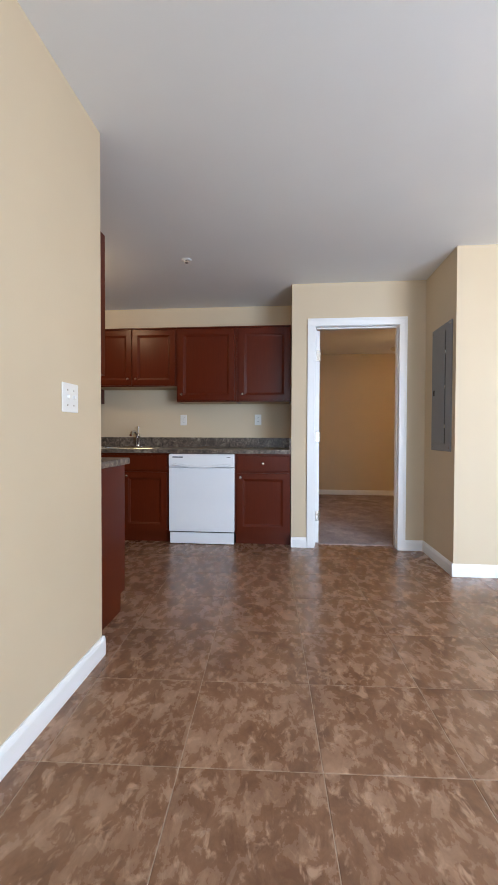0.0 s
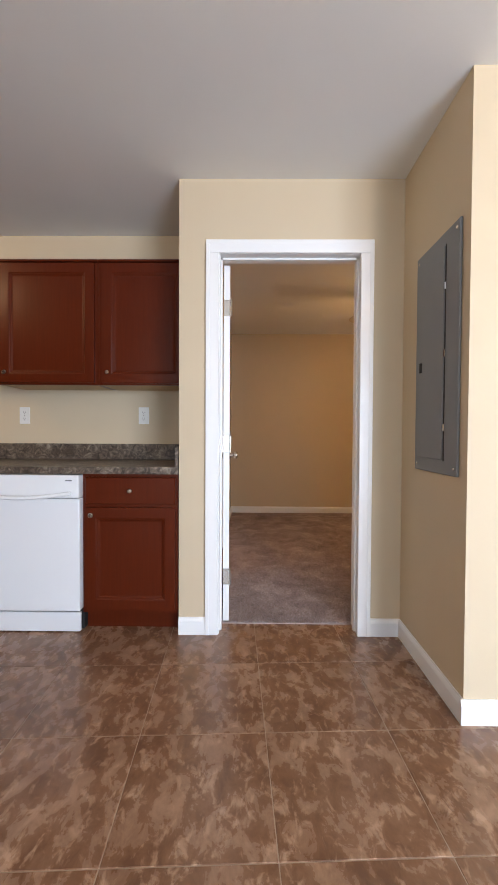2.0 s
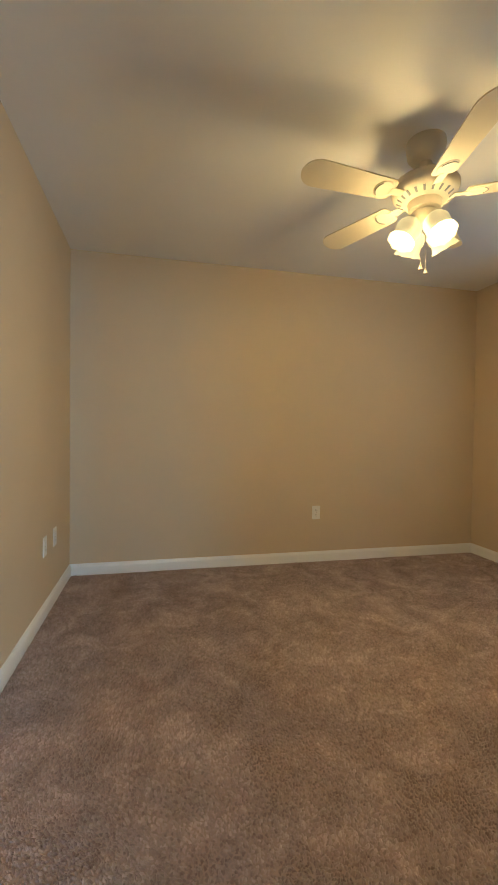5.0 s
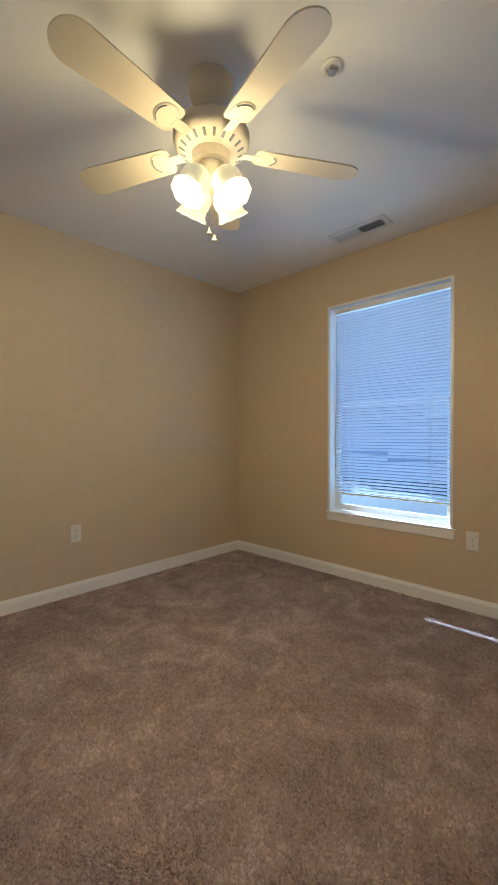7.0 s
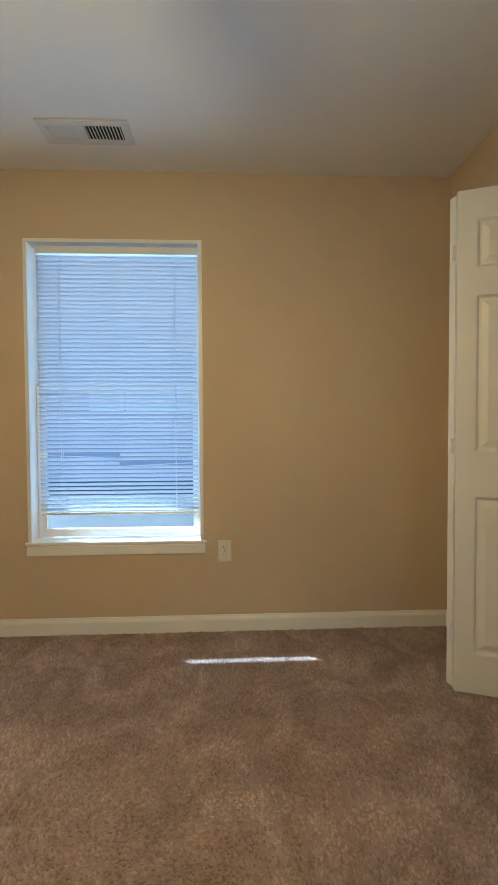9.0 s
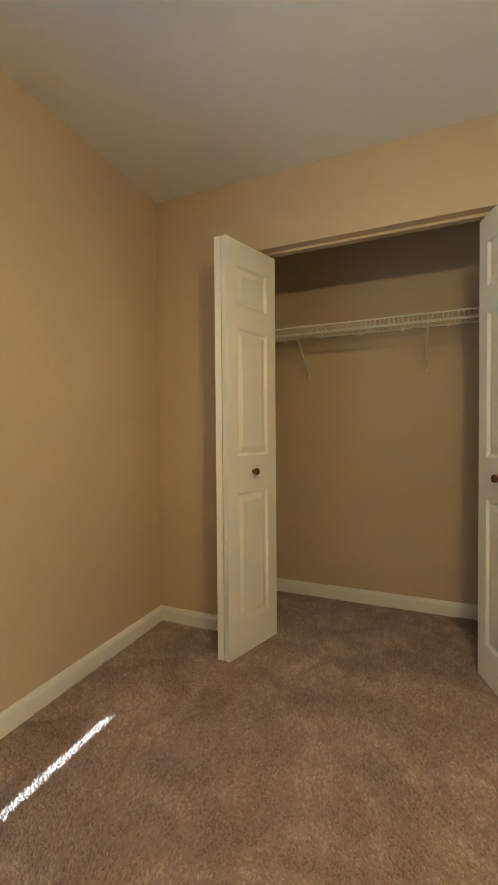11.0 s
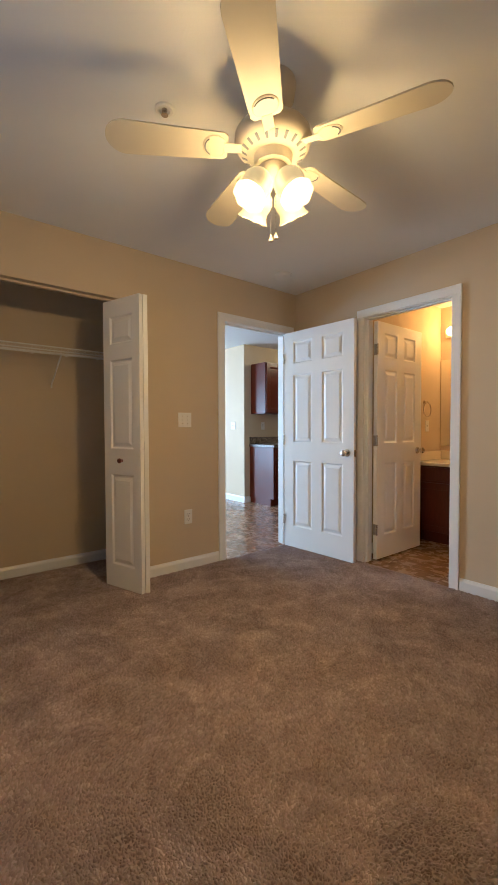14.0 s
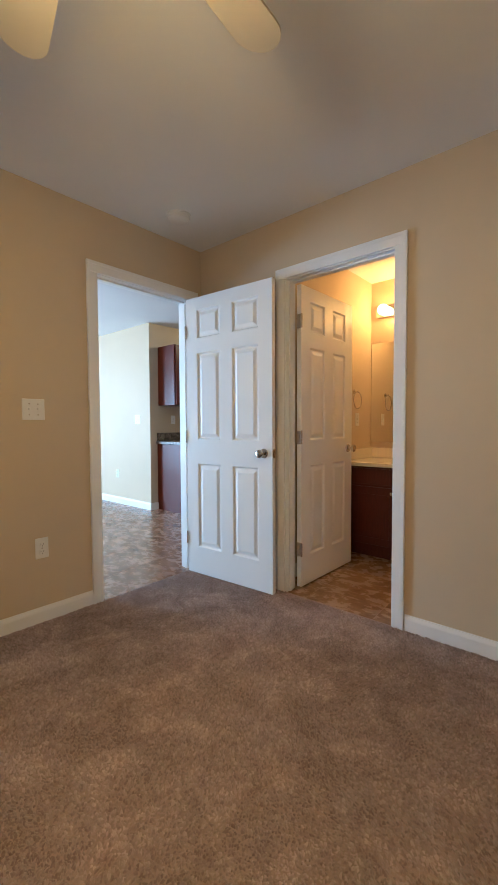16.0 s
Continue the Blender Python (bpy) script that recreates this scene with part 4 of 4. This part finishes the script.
for ins, zz in ((-0.018, 0.9078), (-0.016, 0.911), (0.008, 0.911), (0.016, 0.905), (0.03, 0.76), (0.06, 0.745), (0.2, 0.742)):
    ring = [bm.verts.new((x, y, zz)) for x, y in ((SX0 + ins, SYA + ins), (SX1 - ins, SYA + ins), (SX1 - ins, SYB - ins), (SX0 + ins, SYB - ins))]
    if prev:
        for k in range(4):
            bm.faces.new((prev[k], prev[(k + 1) % 4], ring[(k + 1) % 4], ring[k]))
    prev = ring
bm.faces.new(prev)
part("bowl", bm, STEEL, sink)
fau = thing("kitchen_faucet", "chrome single-lever kitchen faucet", "faucet", pose(-1.885, 0.555, 0.9075) @ Matrix.Scale(1.3, 4))
part("base", lathe(bmesh.new(), ((0, 0), (0.028, 0), (0.028, 0.006), (0.020, 0.012), (0.018, 0.085), (0.021, 0.09), (0.021, 0.105), (0.015, 0.115), (0, 0.117)), 24), CHROME, fau, smooth=True)
part("deck_plate", box(bmesh.new(), -0.12, 0.12, -0.026, 0.026, 0.0, 0.007, 0.003), CHROME, fau)
part("spout", tube(bmesh.new(), ((0, 0, 0.06), (0, -0.03, 0.115), (0, -0.08, 0.135), (0, -0.14, 0.125), (0, -0.165, 0.10)), 0.011, 12), CHROME, fau, smooth=True)
part("lever", tube(bmesh.new(), ((0, 0.0, 0.115), (0.0, 0.008, 0.15), (0.002, 0.012, 0.178)), 0.0075, 10), CHROME, fau, smooth=True)

dw = thing("dishwasher", "white built-in dishwasher with a curved handle", "dishwasher")
part("body", boxes((-1.362, -0.742, 0.05, 0.60, 0.0, 0.866)), DARK, dw)
dd = part("door", box(bmesh.new(), -1.368, -0.738, -0.02, 0.049, 0.125, 0.735, 0.006, 2), ENAMEL, dw)
cp = part("control_panel", box(bmesh.new(), -1.368, -0.738, -0.028, 0.049, 0.738, 0.864, 0.008, 2), ENAMEL, dw)
hb = bmesh.new()
tube(hb, [(-1.325 + 0.0455 * k, -0.034 - 0.022 * math.sin(math.pi * k / 12), 0.766 - 0.022 * math.sin(math.pi * k / 12)) for k in range(13)], 0.011, 10)
part("handle", hb, ENAMEL, dw, smooth=True)
part("kick_plate", box(bmesh.new(), -1.362, -0.744, 0.0, 0.02, 0.006, 0.112, 0.003), ENAMEL, dw)
part("control_marks", boxes((-1.33, -1.23, -0.0292, -0.0278, 0.829, 0.839)), DARK, cp)
part("badge", boxes((-0.81, -0.775, -0.0292, -0.0278, 0.831, 0.838)), GREY_STEEL, cp)

# near counter run along the wall that faces the sink
NB = -1.98
nb = thing("base_cabinet", "cherry-stained base cabinet with a plain finished end panel", "cabinet", group="kitchen cabinets")
part("body", boxes((-2.98, -1.236, NB + 0.002, -1.44, 0.105, 0.868)), CHERRY, nb)
part("end_panel", boxes((-1.2355, -1.225, NB + 0.002, -1.50, 0.0, 0.105), (-1.2355, -1.225, NB + 0.002, -1.435, 0.105, 0.868)), CHERRY, nb)
part("toe_kick", boxes((-2.98, -1.236, -1.515, -1.50, 0.0, 0.105)), CHERRY, nb)
for a, q in ((-1.74, -1.255), (-2.25, -1.765), (-2.76, -2.275)):
    part("door", box(bmesh.new(), a, q, -1.4395, -1.42, 0.125, 0.685, 0.004), CHERRY, nb)
    part("drawer_front", box(bmesh.new(), a, q, -1.4395, -1.42, 0.705, 0.85, 0.004), CHERRY, nb)
nt = thing("countertop", "grey-brown stone-look laminate countertop with backsplash", "countertop")
part("top", box(bmesh.new(), -2.98, -1.205, NB + 0.001, -1.40, 0.869, 0.907, 0.004), STONE, nt)
part("backsplash", box(bmesh.new(), -2.98, -1.215, NB + 0.001, NB + 0.02, 0.908, 1.015, 0.003), STONE, nt)
nw = thing("wall_cabinet", "cherry-stained wall cabinet with a plain finished end", "cabinet", group="kitchen cabinets")
part("body", boxes((-2.98, -1.25, NB + 0.002, -1.64, 1.375, 2.14)), CHERRY, nw)
for a, q in ((-1.765, -1.265), (-2.26, -1.77), (-2.77, -2.28)):
    g = part("door", leaf_frame(q - a, 0.74, 0.019, ((0.055, q - a - 0.055),), ((0.055, 0.685),), a, 1.387), CHERRY, nw, m=Matrix.Translation((0, -1.639, 0)))
    bm = bmesh.new()
    panel_shape(bm, a + 0.055, q - 0.055, 1.387 + 0.055, 1.387 + 0.685, 0.019, 1, FLAT)
    part("panel", bm, CHERRY, g)

# ---- bathroom ----
BX1, BY0_ = -1.66, 0.8005
van = thing("bathroom_vanity", "dark cherry bathroom vanity with two doors", "vanity")
VF = BX1 + 0.53
part("body", boxes((BX1 + 0.001, VF, BY0_ + 0.001, 1.75, 0.10, 0.765)), VANITY, van)
part("toe_kick", boxes((BX1 + 0.001, VF - 0.06, BY0_ + 0.001, 1.75, 0.0, 0.10)), VANITY, van)
for a, q, k in ((0.82, 1.27, 1.235), (1.28, 1.73, 1.315)):
    dr = part("door", box(bmesh.new(), VF + 0.0005, VF + 0.019, a, q, 0.12, 0.60, 0.004), VANITY, van)
    part("panel", box(bmesh.new(), VF + 0.0195, VF + 0.024, a + 0.06, q - 0.06, 0.18, 0.54, 0.003), VANITY, dr)
    part("knob", lathe(bmesh.new(), ((0, 0), (0.006, 0), (0.005, 0.010), (0.012, 0.015), (0.013, 0.020), (0, 0.026)), 16, Matrix.Translation((VF + 0.019, k, 0.56)) @ Matrix.Rotation(radians(90), 4, "Y")), NICKEL, dr, smooth=True)
    part("drawer_front", box(bmesh.new(), VF + 0.0005, VF + 0.019, a, q, 0.62, 0.75, 0.004), VANITY, van)
vt = part("countertop", box(bmesh.new(), BX1 + 0.001, VF + 0.03, BY0_ + 0.001, 1.77, 0.766, 0.80, 0.006, 2), CREAM, van, "cream cultured marble top")
part("backsplash", box(bmesh.new(), BX1 + 0.001, BX1 + 0.022, BY0_ + 0.022, 1.77, 0.801, 0.895, 0.004), CREAM, vt)
part("side_splash", box(bmesh.new(), BX1 + 0.001, VF + 0.02, BY0_ + 0.001, BY0_ + 0.021, 0.801, 0.895, 0.004), CREAM, vt)
single("bathroom_mirror", box(bmesh.new(), BX1 + 0.001, BX1 + 0.007, BY0_ + 0.006, 1.74, 0.945, 1.875, 0.002), MIRROR, "frameless wall mirror above the vanity", "mirror")
lb = thing("vanity_light", "chrome bar with lit round globes above the mirror", "wall lamp")
part("back_bar", box(bmesh.new(), BX1 + 0.001, BX1 + 0.03, 0.86, 1.62, 2.10, 2.21, 0.006, 2), CHROME, lb)
for k, y in enumerate((0.95, 1.15, 1.35, 1.55)):
    part("globe", lathe(bmesh.new(), [(0.05 * math.sin(math.pi * j / 12), -0.05 * math.cos(math.pi * j / 12)) for j in range(13)], 24, Matrix.Translation((BX1 + 0.085, y, 2.155))), GLOBE, lb, "lit opal glass globe", True).visible_shadow = False
    if k % 2 == 0:
        bulb_light("vanity_bulb_light", (BX1 + 0.085, y + 0.1, 2.155), 1.9, (1.0, 0.39, 0.06), 0.05)
tr_ = thing("towel_ring", "satin nickel towel ring on the bathroom wall", "towel ring")
part("mount", lathe(bmesh.new(), ((0, 0), (0.022, 0), (0.022, 0.006), (0.010, 0.012), (0.009, 0.04), (0, 0.042)), 18, Matrix.Translation((-1.31, BY0_, 1.405)) @ Matrix.Rotation(radians(-90), 4, "X")), NICKEL, tr_, smooth=True)
part("ring", tube(bmesh.new(), [(-1.31 + 0.075 * math.sin(k * math.pi / 16), BY0_ + 0.035, 1.328 + 0.075 * math.cos(k * math.pi / 16)) for k in range(33)], 0.005, 8), NICKEL, tr_, smooth=True)

# ---- floor tiles ----
# the grid lies a little askew to the walls
PITCH, SKEW = 0.453, radians(2.63)
GRID = Matrix.Translation((-0.169, -1.656, 0)) @ Matrix.Rotation(SKEW, 4, "Z")
JOINT, EDGE = 0.0030, 0.0012


def tile_mesh(outlines, material):
    """Flat-topped tile pieces with sunk, chamfered rims, from outlines in the tile's own plane."""
    bm = bmesh.new()
    for pts in outlines:
        mx, my = sum(p[0] for p in pts) / len(pts), sum(p[1] for p in pts) / len(pts)

        def ring(z, k):
            return [bm.verts.new((mx + (px - mx) * k, my + (py - my) * k, z)) for px, py in pts]
        rows = ring(-0.006, 1.0), ring(-EDGE, 1.0), ring(0.0, 1 - 2 * EDGE / PITCH)
        for a, q in zip(rows, rows[1:]):
            for k in range(len(pts)):
                bm.faces.new((a[k], a[(k + 1) % len(pts)], q[(k + 1) % len(pts)], q[k]))
        bm.faces.new(rows[2])
    return data("tile", bm, material)


def cut(pts, axis, limit, keep_above):
    """The part of a convex outline on one side of a straight line."""
    out = []
    for k, p in enumerate(pts):
        q = pts[(k + 1) % len(pts)]
        pin, qin = (p[axis] >= limit) == keep_above, (q[axis] >= limit) == keep_above
        if pin:
            out.append(p)
        if pin != qin:
            u = (limit - p[axis]) / (q[axis] - p[axis])
            out.append((p[0] + u * (q[0] - p[0]), p[1] + u * (q[1] - p[1])))
    return out


def outline_area(pts):
    return abs(sum(p[0] * q[1] - q[0] * p[1] for p, q in zip(pts, pts[1:] + pts[:1]))) / 2


def lay(parent, areas, material):
    """Square tiles over a floor made of rectangles, cut where they meet its edge."""
    a, q = JOINT / 2, PITCH - JOINT / 2
    square = [(a, a), (q, a), (q, q), (a, q)]
    whole = None
    for ix in range(-8, 14):
        for iy in range(-10, 12):
            m = GRID @ Matrix.Translation((ix * PITCH, iy * PITCH, 0))
            back = m.inverted()
            world_pts = [(m @ Vector((*p, 0))).to_2d()[:] for p in square]
            pieces = []
            for x0, x1, y0, y1 in areas:
                pts = world_pts
                for axis, limit, above in ((0, x0, True), (0, x1, False), (1, y0, True), (1, y1, False)):
                    pts = cut(pts, axis, limit, above) if pts else pts
                if len(pts) > 2 and outline_area(pts) > 0.0004:
                    pieces.append([(back @ Vector((*p, 0))).to_2d()[:] for p in pts])
            if not pieces:
                continue
            if sum(outline_area(p) for p in pieces) > 0.9999 * outline_area(square):
                whole = whole or tile_mesh([square], material)
                ob = new("tile", whole)
            else:
                ob = new("tile", tile_mesh(pieces, material))
            ob.parent = parent
            ob.matrix_basis = m


fl = thing("tile_floor", "mottled brown square floor tiles with thin joints", "floor", kind="structure")
lay(fl, ((-1.115, 0.99, -5.2, 0.0), (0.99, 4.9, -5.2, -0.67), (-3.0, -1.115, -1.98, 0.63), (-1.115, XK, 0.0, 0.63), (-0.009, 0.781, 0.0, YN + 0.005)), TILE)
fb = thing("bathroom_floor", "mottled brown square bathroom floor tiles", "floor", kind="structure")
lay(fb, ((-1.66, XK, 0.8, 2.6), (XK, XL, 0.925, 1.635)), BATHTILE)
